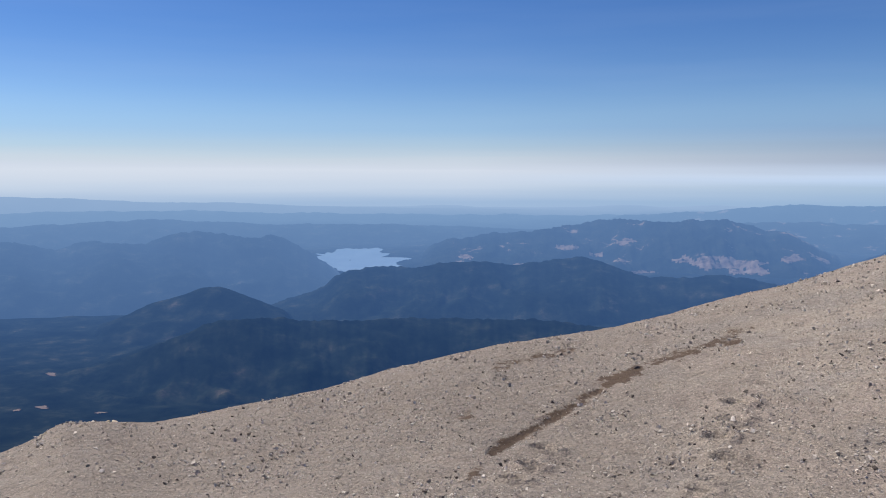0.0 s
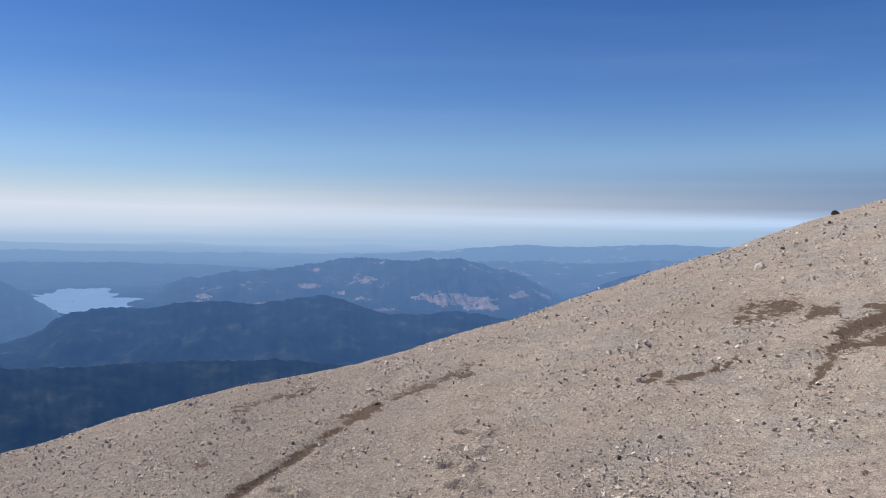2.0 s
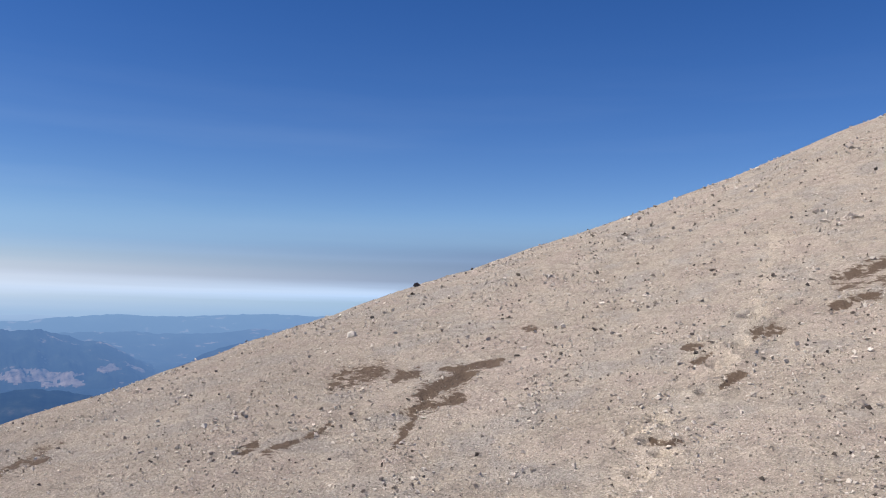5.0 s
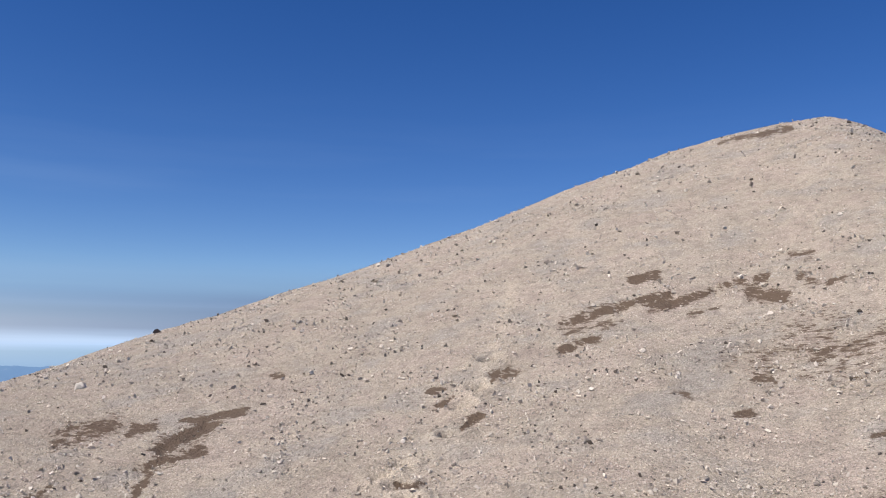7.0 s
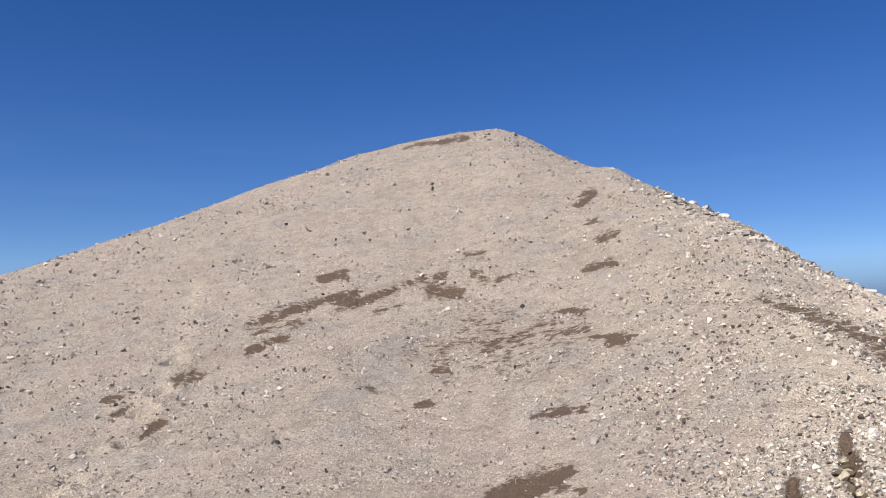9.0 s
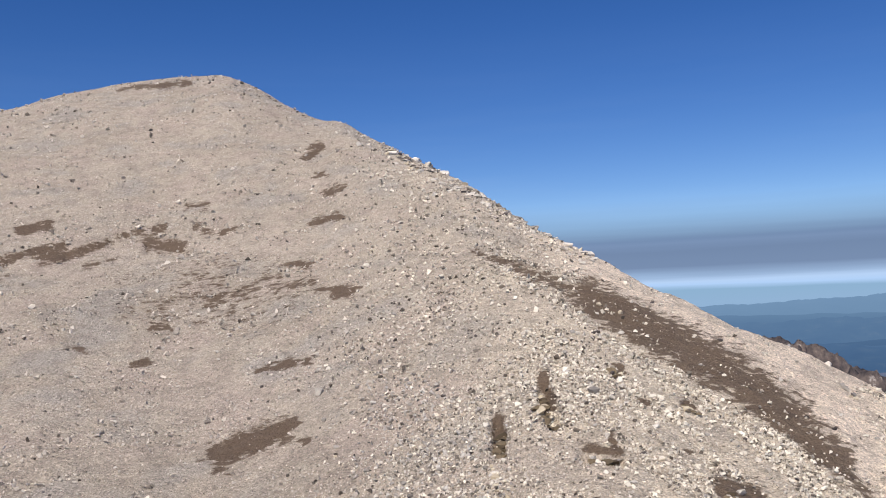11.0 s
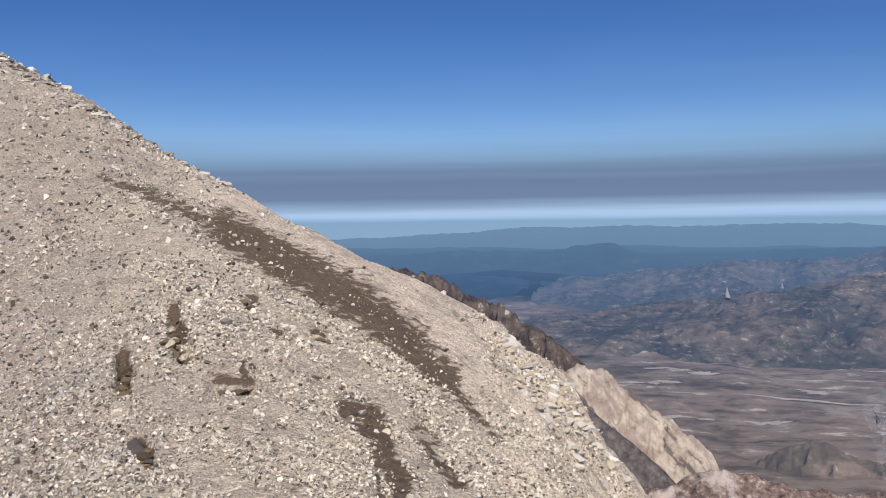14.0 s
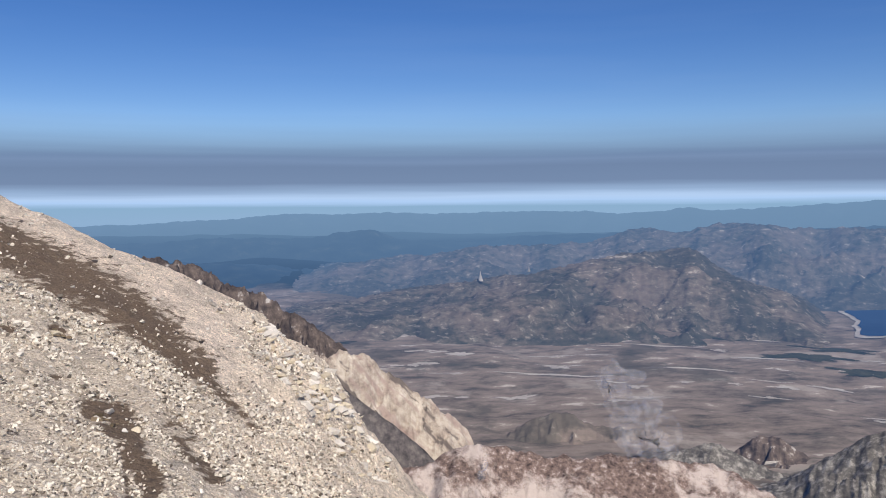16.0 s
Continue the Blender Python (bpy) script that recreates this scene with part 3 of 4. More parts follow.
STRIP = (104, 110, 115, 119, 122, 124, 127), (2.2, -0.2, -3.2, -5.6, -8.0, -10.6, -14.5)


def sunlit_fine_ash(el, az):
    """A smooth strip of pale ash above the crater slope's brown band, sunlight painted in."""
    return smooth(0.2, 1.3, el - np.interp(az, *STRIP)) * smooth(104, 111, az) * (1 - smooth(125, 128.5, az))


def build_ground():
    az = np.concatenate([np.arange(-33, 150, 0.21), np.arange(150, 327, 1.5)])
    rr = np.concatenate([[0.3, 0.6, 1.0, 1.5], np.geomspace(2.0, 13.0, 34), np.geomspace(13.3, 40, 60), np.geomspace(40.3, 120, 220), np.geomspace(120.5, 330, 180), np.geomspace(335, 1000, 22)])
    A, Rr = np.meshgrid(az, rr)
    Z = rim_height(Rr, A)
    co = np.stack([Rr * np.sin(np.radians(A)), Rr * np.cos(np.radians(A)), Z], -1).reshape(-1, 3)
    n = len(az)
    k = np.arange(n // 2 - 1)
    cap = np.stack([k, k + 1, n - 2 - k, n - 1 - k], -1)
    ob = mesh_object("ground", co, np.concatenate([grid_faces(len(rr), n, True)[:, ::-1], cap]), ASH)
    add_attribute(ob, "damp", damp(Rr, A, Z))
    add_attribute(ob, "scree", np.maximum(smooth(90, 118, A + 9 * fbm(A / 5, Rr / 9, 3, 77)) * (1 - smooth(150, 160, A)), trodden(Rr, A, Z)))
    # the brightened strip, and the same pale colour at 0.6 over the cliff edge
    add_attribute(ob, "sunlit_fine_ash", sunlit_fine_ash(np.degrees(np.arctan2(Z - EYE, np.maximum(Rr - ARM, 0.2))), A) * (0.85 + 0.4 * fbm(A / 3, Rr / 12, 3, 81)) + 0.6 * smooth(124, 129, A) * (1 - smooth(140, 145, A)))
    # where shade is painted on the outer slope, fading out by bearing
    B = np.where(A > 180, A - 360, A)
    add_attribute(ob, "outer_shade", 0.85 * (1 - smooth(0, 48, B + 14 * fbm(B / 12, np.log(Rr) * 2, 3, 78))) * smooth(-140, -70, B))
    return tagged(ob, "pale grey-brown pumice ash slope with damp brown streaks", "ground", kind="structure")


def sector(name, label, first, last, mat):
    az = np.arange(first, last + 0.01, 1.2)
    rr = np.geomspace(300, 4950, 150)
    A, Rr = np.meshgrid(az, rr)
    Z = floor_height(Rr, A)
    co = np.stack([Rr * np.sin(np.radians(A)), Rr * np.cos(np.radians(A)), Z], -1).reshape(-1, 3)
    ob = mesh_object(name, co, grid_faces(len(rr), len(az))[:, ::-1], mat)
    return tagged(ob, label, "valley", kind="structure")


def ridge(name, label, knots, r, depth, mat, seed, rough=1.0, carve=0.3, step=0.2, grain=1.0, rows=49, crag=0.0):
    """A hill range across the view at distance r: crest by bearing and angle, two slopes cut by spurs and gullies, crags of so many metres."""
    az = np.arange(knots[0][0], knots[-1][0] + step, step)
    v = np.linspace(-1, 1, rows)
    A, V = np.meshgrid(az, v)
    e = profile(knots, az) + rough * (0.10 * fbm(az / 1.6, az * 0 + seed, 5, seed) + 0.05 * fbm(az / 0.35, az * 0 + seed, 3, seed + 5))
    crest = EYE + r * np.tan(np.radians(e))
    Rr = r + V * depth + (1 - np.abs(V)) * depth * 0.25 * fbm(A * r / 9000, A * 0 + 3, 3, seed + 8)
    x, y = Rr * np.sin(np.radians(A)), Rr * np.cos(np.radians(A))
    base = np.interp(Rr, BASE_R, BASE_Z) - 14
    wx, wy = x + depth * 0.25 * fbm(x / depth, y / depth, 3, seed + 1), y + depth * 0.25 * fbm(x / depth + 9, y / depth, 3, seed + 2)
    spur = ridged(wx / (0.75 * depth) * grain, wy / (0.75 * depth) * grain, 7, seed + 3)
    shape = (1 - np.abs(V)) ** 0.95
    cut = carve * (spur - 0.62) * 2.2 * np.minimum(1, shape * 3) * (1 - shape) ** 0.7
    span = az[-1] - az[0]
    ends = smooth(0, 0.07, (az - az[0]) / span) * smooth(0, 0.07, (az[-1] - az) / span)
    high = np.maximum(crest[None, :] - base, 0) * ends[None, :] ** 0.5
    Z = base + high * np.clip(shape + cut, 0, 1.0)
    if crag:
        Z = Z + crag * np.minimum(1, shape * 4) * ((ridged(wx / 26, wy / 26, 5, seed + 6) - 0.62) * (1 - 0.6 * shape) + 0.35 * fbm(x / 7, y / 7, 3, seed + 7))
    co = np.stack([x, y, Z], -1).reshape(-1, 3)
    ob = mesh_object(name, co, grid_faces(len(v), len(az))[:, ::-1], mat)
    return tagged(ob, label, "hill", kind="structure")


def cut_meadows(ob, spots):
    """Bare the faces of a wooded ridge inside ragged clearings, each a bearing, an angle and two half spans."""
    me = ob.data
    me.materials.append(MEADOW)
    c = np.empty(len(me.polygons) * 3, np.float32)
    me.polygons.foreach_get("center", c)
    x, y, z = c.reshape(-1, 3).T
    az, el = np.degrees(np.arctan2(x, y)), np.degrees(np.arctan2(z - EYE, np.hypot(x, y)))
    bare = np.zeros(len(az), bool)
    for a, e, wa, we in spots:
        bare |= ((az - a) / wa) ** 2 + ((el - e) / we) ** 2 < 1 + 1.5 * fbm(az / 0.7, el / 0.25, 4, 88)
    me.polygons.foreach_set("material_index", bare.astype(np.int32))


def floor_surface(r, az):
    """The height of the built far ground, between its mesh points."""
    a0 = np.where(az < 108, -180.0, 108.0)
    i = np.floor((az - a0) / 1.2)
    k = math.log(4950 / 300) / 149
    j = np.floor(np.log(r / 300) / k)
    u, w = (az - a0) / 1.2 - i, None
    r0, r1 = 300 * np.exp(j * k), 300 * np.exp((j + 1) * k)
    w = (r - r0) / (r1 - r0)
    lo, hi = a0 + i * 1.2, a0 + (i + 1) * 1.2
    return (floor_height(r0, lo) * (1 - u) + floor_height(r0, hi) * u) * (1 - w) + (floor_height(r1, lo) * (1 - u) + floor_height(r1, hi) * u) * w


def flat_patch(name, label, category, az, el, r, mat, lift=2.0, seed=1, ragged=0.3):
    """A lake, a meadow or a stream bed: half spans in bearing and in distance round a middle, with a ragged edge, laid on the far ground."""
    (a0, a1), (r0, r1) = az, r
    n = 144
    ang = np.linspace(0, 2 * math.pi, n, endpoint=False)
    k = 1 + ragged * fbm(np.cos(ang) * 2.2 + seed, np.sin(ang) * 2.2, 4, seed)
    rings = []
    for f in np.linspace(0.02, 1, 14):
        A = (a0 + a1) / 2 + (a1 - a0) / 2 * np.cos(ang) * k * f
        Rr = (r0 + r1) / 2 + (r1 - r0) / 2 * np.sin(ang) * k * f
        Z = el(Rr, A) + lift
        rings.append(np.stack([Rr * np.sin(np.radians(A)), Rr * np.cos(np.radians(A)), Z], -1))
    ob = mesh_object(name, np.concatenate(rings), grid_faces(14, n, True), mat)
    return tagged(ob, label, category, kind="structure")


def hull_mesh(name, seed, points=11, squash=0.7, mat=None):
    """An angular stone, about one metre across, flat side down."""
    rnd = random.Random(seed)
    bm = bmesh.new()
    for _ in range(points):
        v = Vector((rnd.gauss(0, 1), rnd.gauss(0, 1), rnd.gauss(0, 1))).normalized() * rnd.uniform(0.40, 0.56)
        bm.verts.new((v.x, v.y * rnd.uniform(0.7, 1), v.z * squash))
    bmesh.ops.convex_hull(bm, input=bm.verts)
    bmesh.ops.delete(bm, geom=[v for v in bm.verts if not v.link_faces], context="VERTS")
    me = bpy.data.meshes.new(name)
    bm.to_mesh(me)
    bm.free()
    if mat:
        me.materials.append(mat)
    return me


def place_on_rim(az, r, sink=0.0):
    z = float(rim_height(np.array([r]), np.array([az]))[0])
    return r * math.sin(radians(az)), r * math.cos(radians(az)), z - sink


def scatter_gravel(name, label, count, az_range, near, size, seed, mat, points=6, bias=1.25, fall=0.45, edge=0.97, lean=(1, 1), cap=0.0085):
    """Loose stones on the ash, joined into one mesh."""
    rng = np.random.default_rng(seed)
    kinds = []
    for k in range(14):
        me = hull_mesh("pebble", 900 + k, points, 0.92)
        co = np.array([v.co[:] for v in me.vertices])
        me.calc_loop_triangles()
        kinds.append((co, np.array([t.vertices[:] for t in me.loop_triangles])))
        bpy.data.meshes.remove(me)
    az = az_range[0] + (az_range[1] - az_range[0]) * rng.beta(*lean, count)
    reach = wide(REACH, az, 9)
    r = near * (reach * edge / near) ** (rng.uniform(0, 1, count) ** bias)
    crest = rng.uniform(0, 1, count) < np.where(az > 90, 0.03, 0.06)
    r = np.where(crest, reach * rng.uniform(0.75, 1.0, count), r)
    clump = fbm(r * np.sin(np.radians(az)) / 7, r * np.cos(np.radians(az)) / 7, 4, seed)
    z = rim_height(r, az)
    way = np.radians(-38.0)
    up = np.degrees(np.arctan2(z - EYE, r - ARM))
    runs = fbm((az * np.cos(way) + up * np.sin(way)) / 6.0, (up * np.cos(way) - az * np.sin(way)) / 0.8, 4, seed + 50)
    clump = clump + smooth(98, 106, az) * (0.9 * runs - 0.5 * clump)
    bare = damp(r, az, z) > 0.5
    # a smooth strip of ash lies above the brown band of the crater slope
    strip = sunlit_fine_ash(up, az)
    keep = (~bare | (rng.uniform(0, 1, count) < 0.09)) & (rng.uniform(0, 1, count) < np.clip(0.72 + (0.7 + 1.6 * smooth(98, 108, az)) * clump - 0.12 * smooth(98, 108, az), 0.06, 1) * (1 - 0.965 * strip) * (0.35 + 0.65 * smooth(-24, -8, az)))
    az, r, reach, clump = az[keep], r[keep], reach[keep], clump[keep]
    count = len(az)
    s = size * rng.uniform(0.02, 1, count) ** -fall * (r / 30) ** 0.78 * np.clip(1 + 0.6 * clump, 0.4, 1.6)
    s = np.minimum(s * (0.72 + 0.28 * smooth(5, 60, az)) * (1 - 0.25 * smooth(0.6, 0.95, r / reach)), cap * r)
    z = rim_height(r, az)
    x, y = r * np.sin(np.radians(az)), r * np.cos(np.radians(az))
    turn, tip = rng.uniform(0, 2 * math.pi, count), rng.uniform(-0.5, 0.5, count)
    which = rng.integers(0, len(kinds), count)
    verts, faces, base = [], [], 0
    for k, (co, tri) in enumerate(kinds):
        sel = which == k
        n = int(sel.sum())
        c, sn, ct, st = np.cos(turn[sel])[:, None], np.sin(turn[sel])[:, None], np.cos(tip[sel])[:, None], np.sin(tip[sel])[:, None]
        px, py, pz = co[:, 0], co[:, 1], co[:, 2]
        qx, qz = px * ct - pz * st, px * st + pz * ct
        out = np.stack([(qx * c - py * sn) * s[sel][:, None] + x[sel][:, None], (qx * sn + py * c) * s[sel][:, None] + y[sel][:, None],
                        qz * s[sel][:, None] + (z[sel] + 0.26 * s[sel])[:, None]], -1)
        verts.append(out.reshape(-1, 3))
        faces.append((tri[None] + (np.arange(n) * len(co))[:, None, None] + base).reshape(-1, 3))
        base += n * len(co)
    ob = mesh_object(name, np.concatenate(verts), np.concatenate(faces), mat, smooth_faces=False)
    return tagged(ob, label, "gravel", kind="stuff")


# ---- the rim and the far land ----
build_ground()
# the blue haze over these comes from their materials' emission
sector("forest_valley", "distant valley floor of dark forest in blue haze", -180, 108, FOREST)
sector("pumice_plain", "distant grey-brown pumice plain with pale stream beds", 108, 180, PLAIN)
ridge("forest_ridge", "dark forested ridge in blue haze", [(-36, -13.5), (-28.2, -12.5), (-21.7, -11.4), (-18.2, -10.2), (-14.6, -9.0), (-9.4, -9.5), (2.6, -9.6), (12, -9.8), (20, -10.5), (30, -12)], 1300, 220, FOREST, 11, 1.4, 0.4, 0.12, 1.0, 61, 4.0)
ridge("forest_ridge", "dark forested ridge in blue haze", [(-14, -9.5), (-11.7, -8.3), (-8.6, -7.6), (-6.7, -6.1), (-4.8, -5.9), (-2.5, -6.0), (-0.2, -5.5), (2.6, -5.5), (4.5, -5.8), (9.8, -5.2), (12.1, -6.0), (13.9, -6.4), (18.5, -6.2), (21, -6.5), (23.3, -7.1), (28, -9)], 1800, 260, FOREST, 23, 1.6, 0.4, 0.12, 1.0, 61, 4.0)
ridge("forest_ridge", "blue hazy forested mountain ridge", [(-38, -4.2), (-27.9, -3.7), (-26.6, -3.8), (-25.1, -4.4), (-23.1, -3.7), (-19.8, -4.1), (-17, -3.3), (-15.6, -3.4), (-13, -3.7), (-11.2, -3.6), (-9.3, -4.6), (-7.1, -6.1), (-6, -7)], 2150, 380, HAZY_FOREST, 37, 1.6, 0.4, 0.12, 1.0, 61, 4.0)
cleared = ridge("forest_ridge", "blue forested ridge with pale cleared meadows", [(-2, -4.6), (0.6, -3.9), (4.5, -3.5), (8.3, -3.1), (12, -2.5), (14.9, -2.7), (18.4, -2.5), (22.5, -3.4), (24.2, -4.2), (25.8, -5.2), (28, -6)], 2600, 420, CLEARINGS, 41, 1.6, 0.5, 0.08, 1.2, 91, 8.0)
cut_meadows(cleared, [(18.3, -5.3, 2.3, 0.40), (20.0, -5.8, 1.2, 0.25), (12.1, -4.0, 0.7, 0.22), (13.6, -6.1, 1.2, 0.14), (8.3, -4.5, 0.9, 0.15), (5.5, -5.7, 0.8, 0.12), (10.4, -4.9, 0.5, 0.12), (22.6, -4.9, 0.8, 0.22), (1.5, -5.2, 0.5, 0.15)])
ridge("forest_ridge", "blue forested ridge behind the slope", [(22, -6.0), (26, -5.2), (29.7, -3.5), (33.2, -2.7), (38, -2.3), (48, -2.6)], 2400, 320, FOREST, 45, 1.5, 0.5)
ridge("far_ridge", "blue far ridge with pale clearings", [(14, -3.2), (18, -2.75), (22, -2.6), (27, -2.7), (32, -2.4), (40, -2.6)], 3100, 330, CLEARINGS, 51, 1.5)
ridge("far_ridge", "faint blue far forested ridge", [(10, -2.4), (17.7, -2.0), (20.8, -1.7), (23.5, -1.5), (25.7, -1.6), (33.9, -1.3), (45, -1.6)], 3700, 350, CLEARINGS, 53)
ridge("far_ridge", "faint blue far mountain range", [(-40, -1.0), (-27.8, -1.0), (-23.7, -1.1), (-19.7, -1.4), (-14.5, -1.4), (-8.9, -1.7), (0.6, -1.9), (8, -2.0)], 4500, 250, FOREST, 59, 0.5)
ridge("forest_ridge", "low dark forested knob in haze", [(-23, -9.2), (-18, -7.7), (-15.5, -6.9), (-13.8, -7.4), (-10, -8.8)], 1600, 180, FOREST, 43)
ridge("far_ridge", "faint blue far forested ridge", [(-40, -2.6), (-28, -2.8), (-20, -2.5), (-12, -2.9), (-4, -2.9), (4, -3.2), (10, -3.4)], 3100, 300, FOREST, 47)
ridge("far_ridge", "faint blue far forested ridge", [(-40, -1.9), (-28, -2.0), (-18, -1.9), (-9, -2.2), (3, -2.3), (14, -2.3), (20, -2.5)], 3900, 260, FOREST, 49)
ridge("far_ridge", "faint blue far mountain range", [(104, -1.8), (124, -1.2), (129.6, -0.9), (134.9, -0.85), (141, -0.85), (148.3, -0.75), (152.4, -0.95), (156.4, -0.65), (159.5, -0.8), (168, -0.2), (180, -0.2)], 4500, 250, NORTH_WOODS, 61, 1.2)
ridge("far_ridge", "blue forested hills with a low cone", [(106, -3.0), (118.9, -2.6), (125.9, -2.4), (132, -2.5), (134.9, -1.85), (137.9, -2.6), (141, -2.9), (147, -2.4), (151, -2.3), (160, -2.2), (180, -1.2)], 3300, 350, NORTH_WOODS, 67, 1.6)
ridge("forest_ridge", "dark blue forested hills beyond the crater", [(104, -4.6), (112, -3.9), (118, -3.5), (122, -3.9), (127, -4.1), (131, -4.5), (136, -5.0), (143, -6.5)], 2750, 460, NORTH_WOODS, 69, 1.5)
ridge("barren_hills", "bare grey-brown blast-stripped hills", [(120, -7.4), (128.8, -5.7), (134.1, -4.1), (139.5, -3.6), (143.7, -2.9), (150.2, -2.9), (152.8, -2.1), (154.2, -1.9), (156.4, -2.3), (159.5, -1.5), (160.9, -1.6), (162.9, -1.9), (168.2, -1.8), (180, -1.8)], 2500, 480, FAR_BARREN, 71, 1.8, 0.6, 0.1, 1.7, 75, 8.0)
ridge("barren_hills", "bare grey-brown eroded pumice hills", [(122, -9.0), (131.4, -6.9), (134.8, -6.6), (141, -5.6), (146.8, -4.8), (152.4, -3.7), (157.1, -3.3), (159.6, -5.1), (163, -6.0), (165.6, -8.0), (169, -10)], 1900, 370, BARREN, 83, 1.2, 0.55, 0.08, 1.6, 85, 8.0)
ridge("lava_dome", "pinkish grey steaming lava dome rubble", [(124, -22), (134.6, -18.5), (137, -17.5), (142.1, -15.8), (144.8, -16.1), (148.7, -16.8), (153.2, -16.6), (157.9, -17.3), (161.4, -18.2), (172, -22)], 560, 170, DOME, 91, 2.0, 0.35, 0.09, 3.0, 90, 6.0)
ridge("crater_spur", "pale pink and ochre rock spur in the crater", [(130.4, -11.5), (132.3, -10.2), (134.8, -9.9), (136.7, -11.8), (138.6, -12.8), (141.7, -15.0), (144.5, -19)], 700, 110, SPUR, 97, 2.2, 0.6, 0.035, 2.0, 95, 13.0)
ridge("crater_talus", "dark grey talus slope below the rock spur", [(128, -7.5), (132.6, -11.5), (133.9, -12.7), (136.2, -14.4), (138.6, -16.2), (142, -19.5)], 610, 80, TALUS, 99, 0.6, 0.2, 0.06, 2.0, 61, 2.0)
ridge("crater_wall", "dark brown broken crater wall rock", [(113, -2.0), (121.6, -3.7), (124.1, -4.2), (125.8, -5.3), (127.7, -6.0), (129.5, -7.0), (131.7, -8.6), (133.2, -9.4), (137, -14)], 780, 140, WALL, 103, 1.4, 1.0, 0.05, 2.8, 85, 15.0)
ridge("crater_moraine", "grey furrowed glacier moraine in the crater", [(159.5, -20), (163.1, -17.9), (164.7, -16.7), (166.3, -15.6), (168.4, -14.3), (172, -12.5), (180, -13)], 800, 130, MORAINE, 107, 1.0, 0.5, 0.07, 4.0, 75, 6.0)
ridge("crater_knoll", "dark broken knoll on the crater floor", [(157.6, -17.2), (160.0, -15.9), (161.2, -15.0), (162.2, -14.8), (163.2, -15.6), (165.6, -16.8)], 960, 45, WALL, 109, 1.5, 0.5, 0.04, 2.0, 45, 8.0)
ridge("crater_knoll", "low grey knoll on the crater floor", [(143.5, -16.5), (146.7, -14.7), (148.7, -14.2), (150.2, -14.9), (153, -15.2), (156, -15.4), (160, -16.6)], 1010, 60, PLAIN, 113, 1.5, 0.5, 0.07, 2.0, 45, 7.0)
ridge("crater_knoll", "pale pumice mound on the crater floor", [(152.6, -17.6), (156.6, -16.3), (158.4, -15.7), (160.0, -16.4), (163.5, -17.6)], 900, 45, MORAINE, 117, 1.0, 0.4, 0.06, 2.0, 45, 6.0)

flat_patch("lake", "pale blue reservoir lake between forested ridges", "water", (-9.3, -3.4), floor_surface, (2230, 2640), WATER, 3.0, 5, 0.8)
flat_patch("lake", "deep blue lake with pale shore", "water", (166.3, 174.5), floor_surface, (1690, 2190), DEEP_WATER, 3.2, 8, 0.35)
flat_patch("lake_shore", "pale pumice shore round the deep lake", "shore", (165.95, 174.9), floor_surface, (1668, 2212), STREAM, 2.0, 8, 0.35)
for first, last, r0, r1, seed in ((136.7, 145.6, 1625, 1650, 21), (149.5, 153.4, 1580, 1598, 22), (144.6, 152.3, 1320, 1334, 23), (140.5, 142.3, 1430, 1470, 24),
                                  (160.0, 163.2, 1490, 1502, 25), (137.5, 140.0, 1480, 1490, 26), (153.5, 157.5, 1550, 1560, 27), (146, 149, 1455, 1462, 28), (155, 160, 1380, 1387, 29)):
    flat_patch("stream_bed", "pale dry stream bed on the pumice plain", "stream bed", (first, last), floor_surface, (r0, r1), STREAM, 0.8, seed, 0.9)
rnd = random.Random(77)
for k in range(46):
    middle, out, half, deep = rnd.uniform(135, 170), rnd.uniform(1150, 1660), rnd.uniform(0.25, 1.3), rnd.uniform(2.5, 9)
    flat_patch("stream_bed", "pale dry wash on the pumice plain", "stream bed", (middle - half, middle + half), floor_surface, (out - deep, out + deep), STREAM, 0.7, 200 + k, 1.1)
for first, last, r0, r1, seed in ((161.8, 166.2, 1500, 1545, 41), (163.5, 168.5, 1580, 1625, 42), (165.5, 170.0, 1430, 1470, 43), (158.0, 160.5, 1640, 1665, 44), (131.5, 134.5, 1560, 1600, 45)):
    flat_patch("scrub_patch", "dark green scrub on the pumice plain", "scrub", (first, last), floor_surface, (r0, r1), SCRUB, 0.8, seed, 0.9)
for first, last, r0, r1, seed in ((-26.3, -25.6, 1130, 1146, 31), (-22.9, -22.3, 1100, 1110, 32), (-25.6, -25.0, 1300, 1318, 33), (-27.5, -27.1, 1125, 1138, 34), (-21.6, -21.2, 1180, 1190, 35)):
    flat_patch("meadow", "small pale clearing in the dark forest", "meadow", (first, last), floor_surface, (r0, r1), MEADOW, 1.0, seed, 0.8)

# ---- loose stones ----
scatter_gravel("loose_gravel", "loose pale and dark pumice gravel on ash", 150000, (-30, 112), 18.0, 0.062, 3, GRAVEL, bias=1.0)
scatter_gravel("scree_gravel", "coarse pale scree stones on crater slope", 84000, (91, 138), 14.0, 0.080, 4, SCREE, 7, 1.0, lean=(1.9, 1.2), cap=0.0065)
scatter_gravel("scree_blocks", "broken pale pumice blocks on the crater slope", 9000, (98, 137), 15.0, 0.105, 6, SCREE, 8, 1.1, 0.4, lean=(1.7, 1.3), cap=0.0095)
scatter_gravel("ash_grit", "fine pumice grit strewn over the ash", 200000, (-30, 136), 16.0, 0.048, 5, GRAVEL, 4, 1.0, 0.3)
scatter_gravel("grey_rubble", "run of grey broken stones below the ridge", 3500, (93, 106), 18.0, 0.10, 9, RUBBLE, 8, 1.0, 0.4, 0.40, (2, 2), 0.0085)

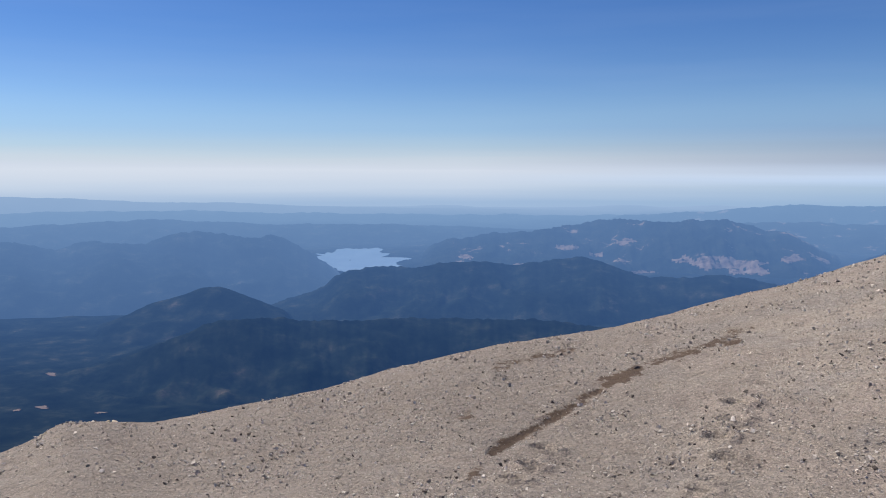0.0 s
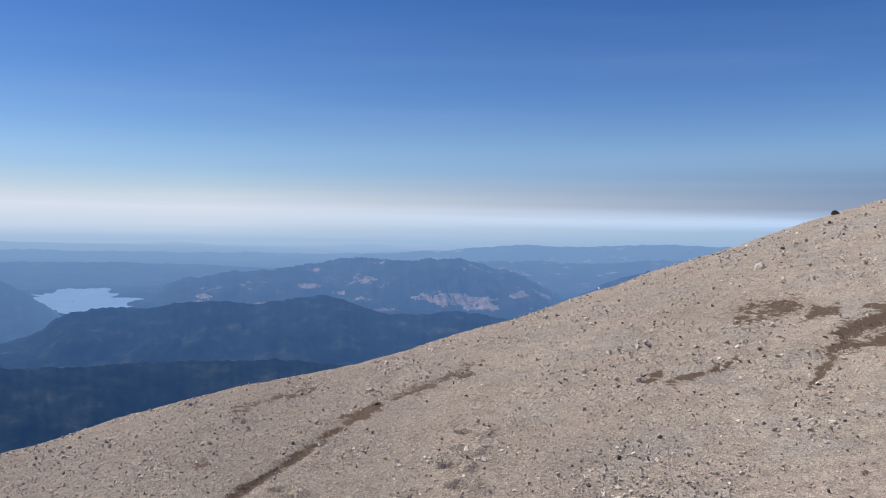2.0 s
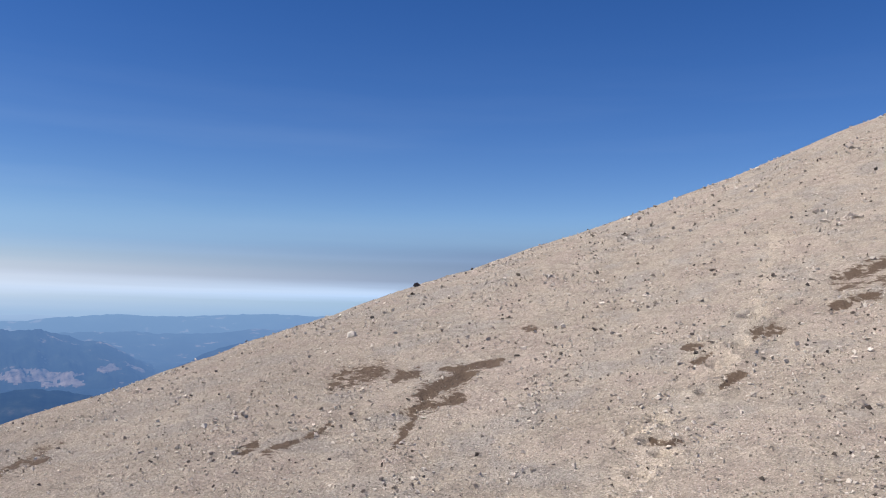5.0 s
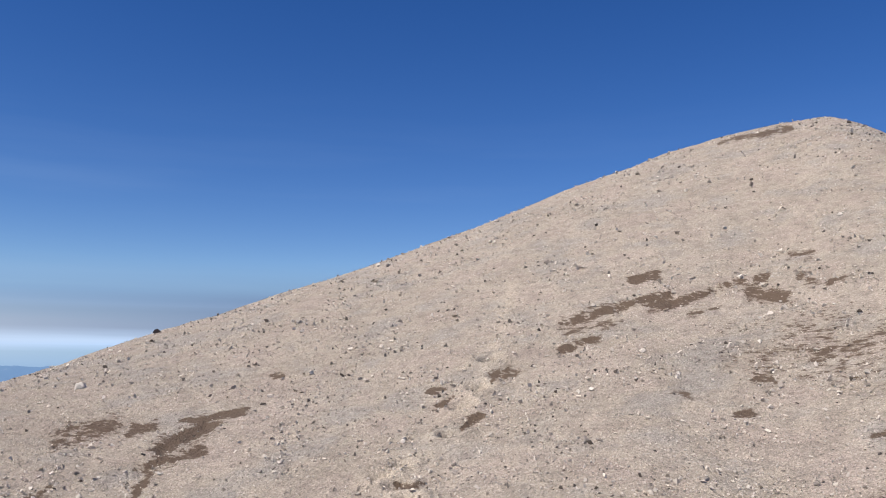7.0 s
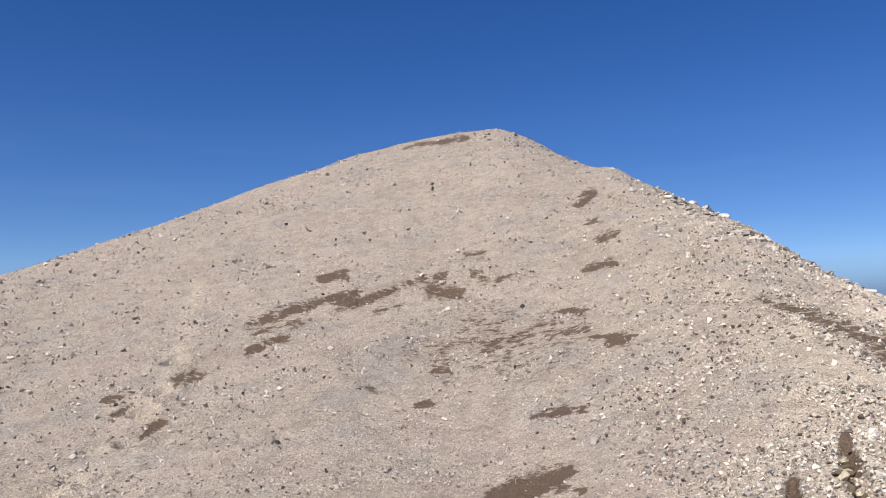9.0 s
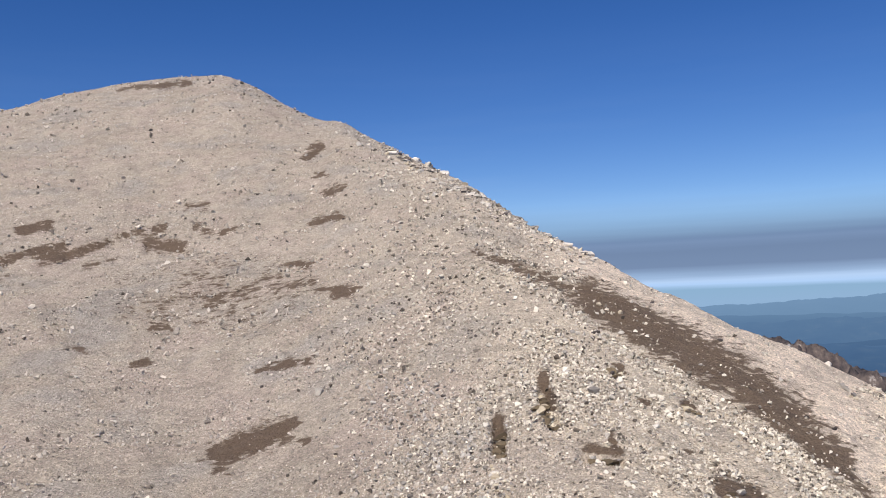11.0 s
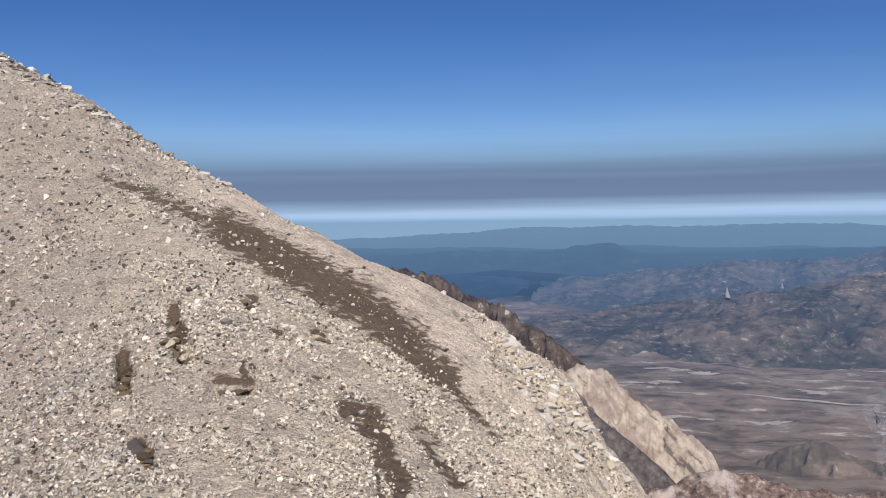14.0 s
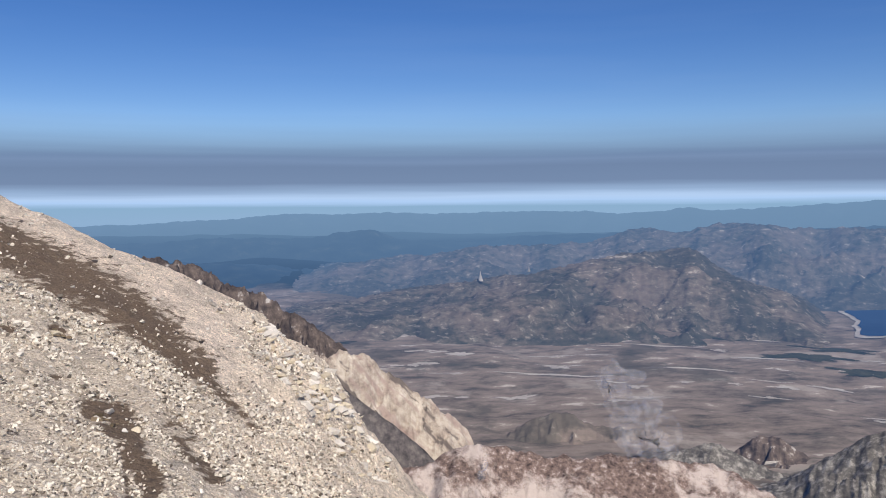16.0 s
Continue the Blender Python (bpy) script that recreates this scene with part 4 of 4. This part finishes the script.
TONES = {"b": (BROWN_ROCK, "dark brown"), "p": (PALE_ROCK, "pale pumice"), "d": (DARK_ROCK, "dark andesite"), "o": (OCHRE_ROCK, "ochre altered"), "g": (GREY_ROCK, "grey dacite")}
SHAPES = {(k, n): hull_mesh("rock_" + k, 40 + n * 7 + ord(k), 17, 0.75, TONES[k][0]) for k in TONES for n in range(5)}
# Boulders: bearing, angle from eye level, breadth in degrees, kind of rock.
BOULDERS = [(38.1, -2.8, 0.77, "p"), (31.1, -7.9, 0.39, "p"), (13.1, -12.5, 0.46, "d"), (20.1, -9.6, 0.31, "d"), (29.3, -5.2, 0.27, "d"), (42.3, 0.7, 0.58, "d"),
            (51.2, 1.6, 0.69, "p"), (88.0, 14.0, 0.31, "d"), (100.0, 1.3, 0.35, "d"), (106.0, 0.1, 0.69, "p"), (102.2, -2.9, 0.35, "d"),
            (101.9, 7.3, 0.54, "o"), (108.7, 3.0, 0.85, "p"), (99.5, 8.7, 0.62, "p"), (87.9, -5.7, 0.31, "d"), (107.1, -8.3, 0.92, "d"), (104.8, -14.4, 1.2, "d")]
SCREE_BOULDERS = [(105.7, -15.1, 0.62, "g"), (109.8, -6.6, 0.92, "g"), (91.5, -6.3, 0.92, "p"), (110.1, 2.4, 0.69, "p"), (109.2, -1.6, 0.46, "p"), (110.2, -2.8, 0.58, "d"),
                  (120.3, -14.1, 0.77, "o"), (118.7, -12.7, 0.77, "p"), (115.8, -7.7, 0.9, "o"), (111.6, -5.4, 0.69, "o"), (106.4, -5.9, 0.62, "o"), (103.5, -9.0, 0.8, "o"), (103.2, -12.3, 0.9, "o")]


def boulder(az, r, breadth, kind, rnd, label, name="boulder", group=""):
    ob = new(name, SHAPES[kind, rnd.randrange(5)])
    x, y, z = place_on_rim(az, r)
    s = breadth
    ob.matrix_world = pose(x, y, z + 0.14 * s, rnd.uniform(-20, 20), rnd.uniform(-20, 20), rnd.uniform(0, 360)) @ Matrix.Diagonal((s * rnd.uniform(0.9, 1.25), s, s * rnd.uniform(0.75, 1.05), 1))
    return tagged(ob, label, "rock", group)


rnd = random.Random(12)
for az, el, breadth, kind in BOULDERS + SCREE_BOULDERS:
    r = on_rim(az, el)
    boulder(az, r, r * math.tan(radians(breadth)), kind, rnd, TONES[kind][1] + " boulder lying on pumice ash slope", group="boulders on the rim")
for k in range(150):
    az, u = rnd.uniform(-26, 100), rnd.random()
    r = 35 * (5 ** u)
    boulder(az, r, r * rnd.uniform(0.0028, 0.0055), rnd.choice("ppgd"), rnd, "small angular pumice stone resting on ash", "stone", "stones on the ash")
for k in range(150):
    az, u = 90 + 44 * rnd.random() ** 0.7, rnd.random()
    r = 24 * (3.6 ** u)
    boulder(az, r, r * rnd.uniform(0.004, 0.0095), rnd.choice("pppgod"), rnd, "angular scree stone on the crater slope", "stone", "stones on the scree")


def outcrop(label, path, count, size, kinds, seed, below, lift=0.03):
    """A broken ledge of rock: an empty with its blocks as parts, along a line of bearings and angles."""
    rnd = random.Random(seed)
    k = np.array(path, float)
    mid = k[len(k) // 2]
    base = new("rock_outcrop")
    base.matrix_world = pose(*place_on_rim(mid[0], on_rim(mid[0], mid[1] - 0.5)))
    tagged(base, label, "rock outcrop")
    back = base.matrix_world.inverted()
    for n in range(count):
        u = rnd.random()
        i = u * (len(k) - 1)
        az, el = np.interp(i, range(len(k)), k[:, 0]), np.interp(i, range(len(k)), k[:, 1])
        el -= below * rnd.random() ** 1.6
        r = on_rim(az, el)
        s = r * size * rnd.uniform(0.4, 1.0) ** 1.5
        ob = new("block", SHAPES[rnd.choice(kinds), rnd.randrange(5)])
        ob.parent = base
        x, y, z = place_on_rim(az, r)
        ob.matrix_basis = back @ pose(x, y, z + lift * s, rnd.uniform(-15, 15), rnd.uniform(-15, 15), rnd.uniform(0, 360)) @ Matrix.Diagonal((s * rnd.uniform(0.9, 1.6), s, s * rnd.uniform(0.5, 0.9), 1))
    return base


outcrop("broken ledge of ochre and pale rock on cliff edge", [(128.2, -7.2), (129.5, -9.0), (131, -10.2), (132.5, -11.2), (134.2, -14.6), (136.5, -17.4)], 240, 0.019, "oppopop", 5, 3.0)
outcrop("pale broken rocks along the rim crest", [(96.5, 10.1), (99.6, 8.7), (102.4, 7.0), (106.2, 4.6), (110.3, 2.3)], 150, 0.013, "ppogd", 6, 0.9)
outcrop("dark brown rocks bared in the scree slope", [(103.8, -8.4), (103.5, -9.4), (103.3, -10.5)], 22, 0.024, "bbb", 15, 0.5, 0.3)
outcrop("brown broken rock knob in the scree", [(106.5, -5.8), (106.6, -6.9), (106.2, -7.8), (107.3, -8.2)], 24, 0.023, "bbo", 16, 0.4, 0.3)
outcrop("ochre crumbling rock in the scree slope", [(102.9, -11.2), (103.2, -12.2), (103.9, -13.2)], 26, 0.014, "oop", 20, 0.9)
outcrop("dark overhung rocks in the scree slope", [(104.0, -13.6), (104.4, -14.3), (105.2, -14.9)], 18, 0.030, "bbd", 17, 0.5, 0.3)
outcrop("brown rocks in a hollow of the scree", [(109.2, -10.2), (110.4, -10.7), (111.3, -10.6)], 16, 0.018, "bbg", 21, 0.4, 0.3)
outcrop("small dark rock cluster in pale scree", [(111.0, -5.3), (111.6, -5.5)], 9, 0.013, "bdb", 18, 0.3, 0.3)
outcrop("small brown rock cluster in pale scree", [(115.4, -7.3), (116.4, -7.8)], 10, 0.013, "bo", 19, 0.3, 0.3)
outcrop("brown rocks where the scree has slid away", [(117.8, -12.7), (119.2, -13.2)], 14, 0.016, "bbp", 22, 0.6)
outcrop("dark rocks capping the summit", [(86.5, 14.5), (88, 14.0), (90, 13.0), (92, 11.9)], 26, 0.0055, "pdg", 7, 0.5)
outcrop("grey stones along the outer edge of the slope", [(-7.4, -13.7), (-5.5, -13.2), (-3.4, -12.5)], 30, 0.0045, "ppg", 8, 0.25)
outcrop("yellowish rock knob at the end of the slope", [(-26.2, -15.7), (-24.8, -14.9), (-23.2, -14.9), (-21.5, -15.0)], 30, 0.007, "og", 9, 0.5)


# ---- steam over the dome, a pale pinnacle on the far hills ----
def steam_material():
    m, t, bsdf, pos = material("steam")
    clear = t.nodes.new("ShaderNodeBsdfTransparent")
    mist = t.nodes.new("ShaderNodeAddShader")
    for k, kind in enumerate(("ShaderNodeBsdfDiffuse", "ShaderNodeBsdfTranslucent")):
        half = t.nodes.new(kind)
        half.inputs[0].default_value = (0.48, 0.47, 0.48, 1)
        link(t, half.outputs[0], mist.inputs[k])
    mixer = t.nodes.new("ShaderNodeMixShader")
    link(t, ramp_node(t, noise_node(t, 0.10, 7, 0.7, pos), [(0.45, grey(0.0)), (0.72, grey(0.24))]), mixer.inputs[0])
    link(t, clear.outputs[0], mixer.inputs[1]), link(t, mist.outputs[0], mixer.inputs[2])
    link(t, mixer.outputs[0], t.nodes["Material Output"].inputs[0])
    return m


STEAM = steam_material()


def far_point(az, el, r):
    return r * math.sin(radians(az)), r * math.cos(radians(az)), EYE + r * math.tan(radians(el))


def steam_plume(az, el, r, tall, breadth, lean, seed):
    rnd = random.Random(seed)
    plume = new("steam_plume")
    plume.matrix_world = pose(*far_point(az, el, r), rz=-az)
    tagged(plume, "thin white steam rising from the lava dome", "steam")
    for k in range(7):
        u = (k + 0.4) / 7
        size = breadth * (0.75 - 0.25 * u) * rnd.uniform(0.8, 1.1)
        bm = bmesh.new()
        bmesh.ops.create_icosphere(bm, subdivisions=3, radius=0.5, matrix=Matrix.Diagonal((size, size * 0.6, size * 0.9, 1)))
        for v in bm.verts:
            v.co += 0.55 * size * noise.noise_vector(v.co * (3.0 / breadth) + Vector((seed, k, 0)))
        for f in bm.faces:
            f.smooth = True
        me = bpy.data.meshes.new("puff")
        bm.to_mesh(me)
        bm.free()
        me.materials.append(STEAM)
        puff = new("puff", me)
        puff.parent = plume
        puff.location = (lean * u * tall + rnd.uniform(-0.18, 0.18) * breadth * (0.4 + u), rnd.uniform(-0.3, 0.3) * breadth, u * tall)
    return plume


steam_plume(154.0, -17.0, 552, 62, 44, -0.15, 1)
steam_plume(143.0, -18.6, 520, 17, 9, 0.05, 3)

slab = new("crater_block", hull_mesh("crater_block", 77, 12, 0.6, STREAM))
slab.matrix_world = pose(*far_point(162.1, -16.6, 760), rz=30) @ Matrix.Diagonal((17, 12, 10, 1))
tagged(slab, "pale grey rock slab on the crater floor", "rock")

for az, el, r, tall in ((143.0, -5.2, 1880, 26), (146.3, -4.7, 1890, 14)):
    rnd = random.Random(int(az))
    bm = bmesh.new()
    for z, wide_at in ((0.0, 0.62), (0.25, 0.46), (0.5, 0.30), (0.75, 0.17), (1.0, 0.04)):
        for k in range(9):
            turn = 2 * math.pi * k / 9
            w = wide_at * rnd.uniform(0.75, 1.2)
            bm.verts.new((w * math.cos(turn) + 0.06 * z, w * math.sin(turn), z - 0.45 + rnd.uniform(-0.03, 0.03)))
    bm.verts.ensure_lookup_table()
    for row in range(4):
        for k in range(9):
            i, j = row * 9 + k, row * 9 + (k + 1) % 9
            bm.faces.new([bm.verts[q] for q in (i, j, j + 9, i + 9)])
    bm.faces.new(bm.verts[36:45])
    me = bpy.data.meshes.new("rock_pinnacle")
    bm.to_mesh(me)
    bm.free()
    me.materials.append(STREAM)
    ob = new("rock_pinnacle", me)
    ob.matrix_world = pose(*far_point(az, el, r)) @ Matrix.Diagonal((0.36 * tall, 0.36 * tall, 0.9 * tall, 1))
    tagged(ob, "pale rock pinnacle on bare far hills", "rock")
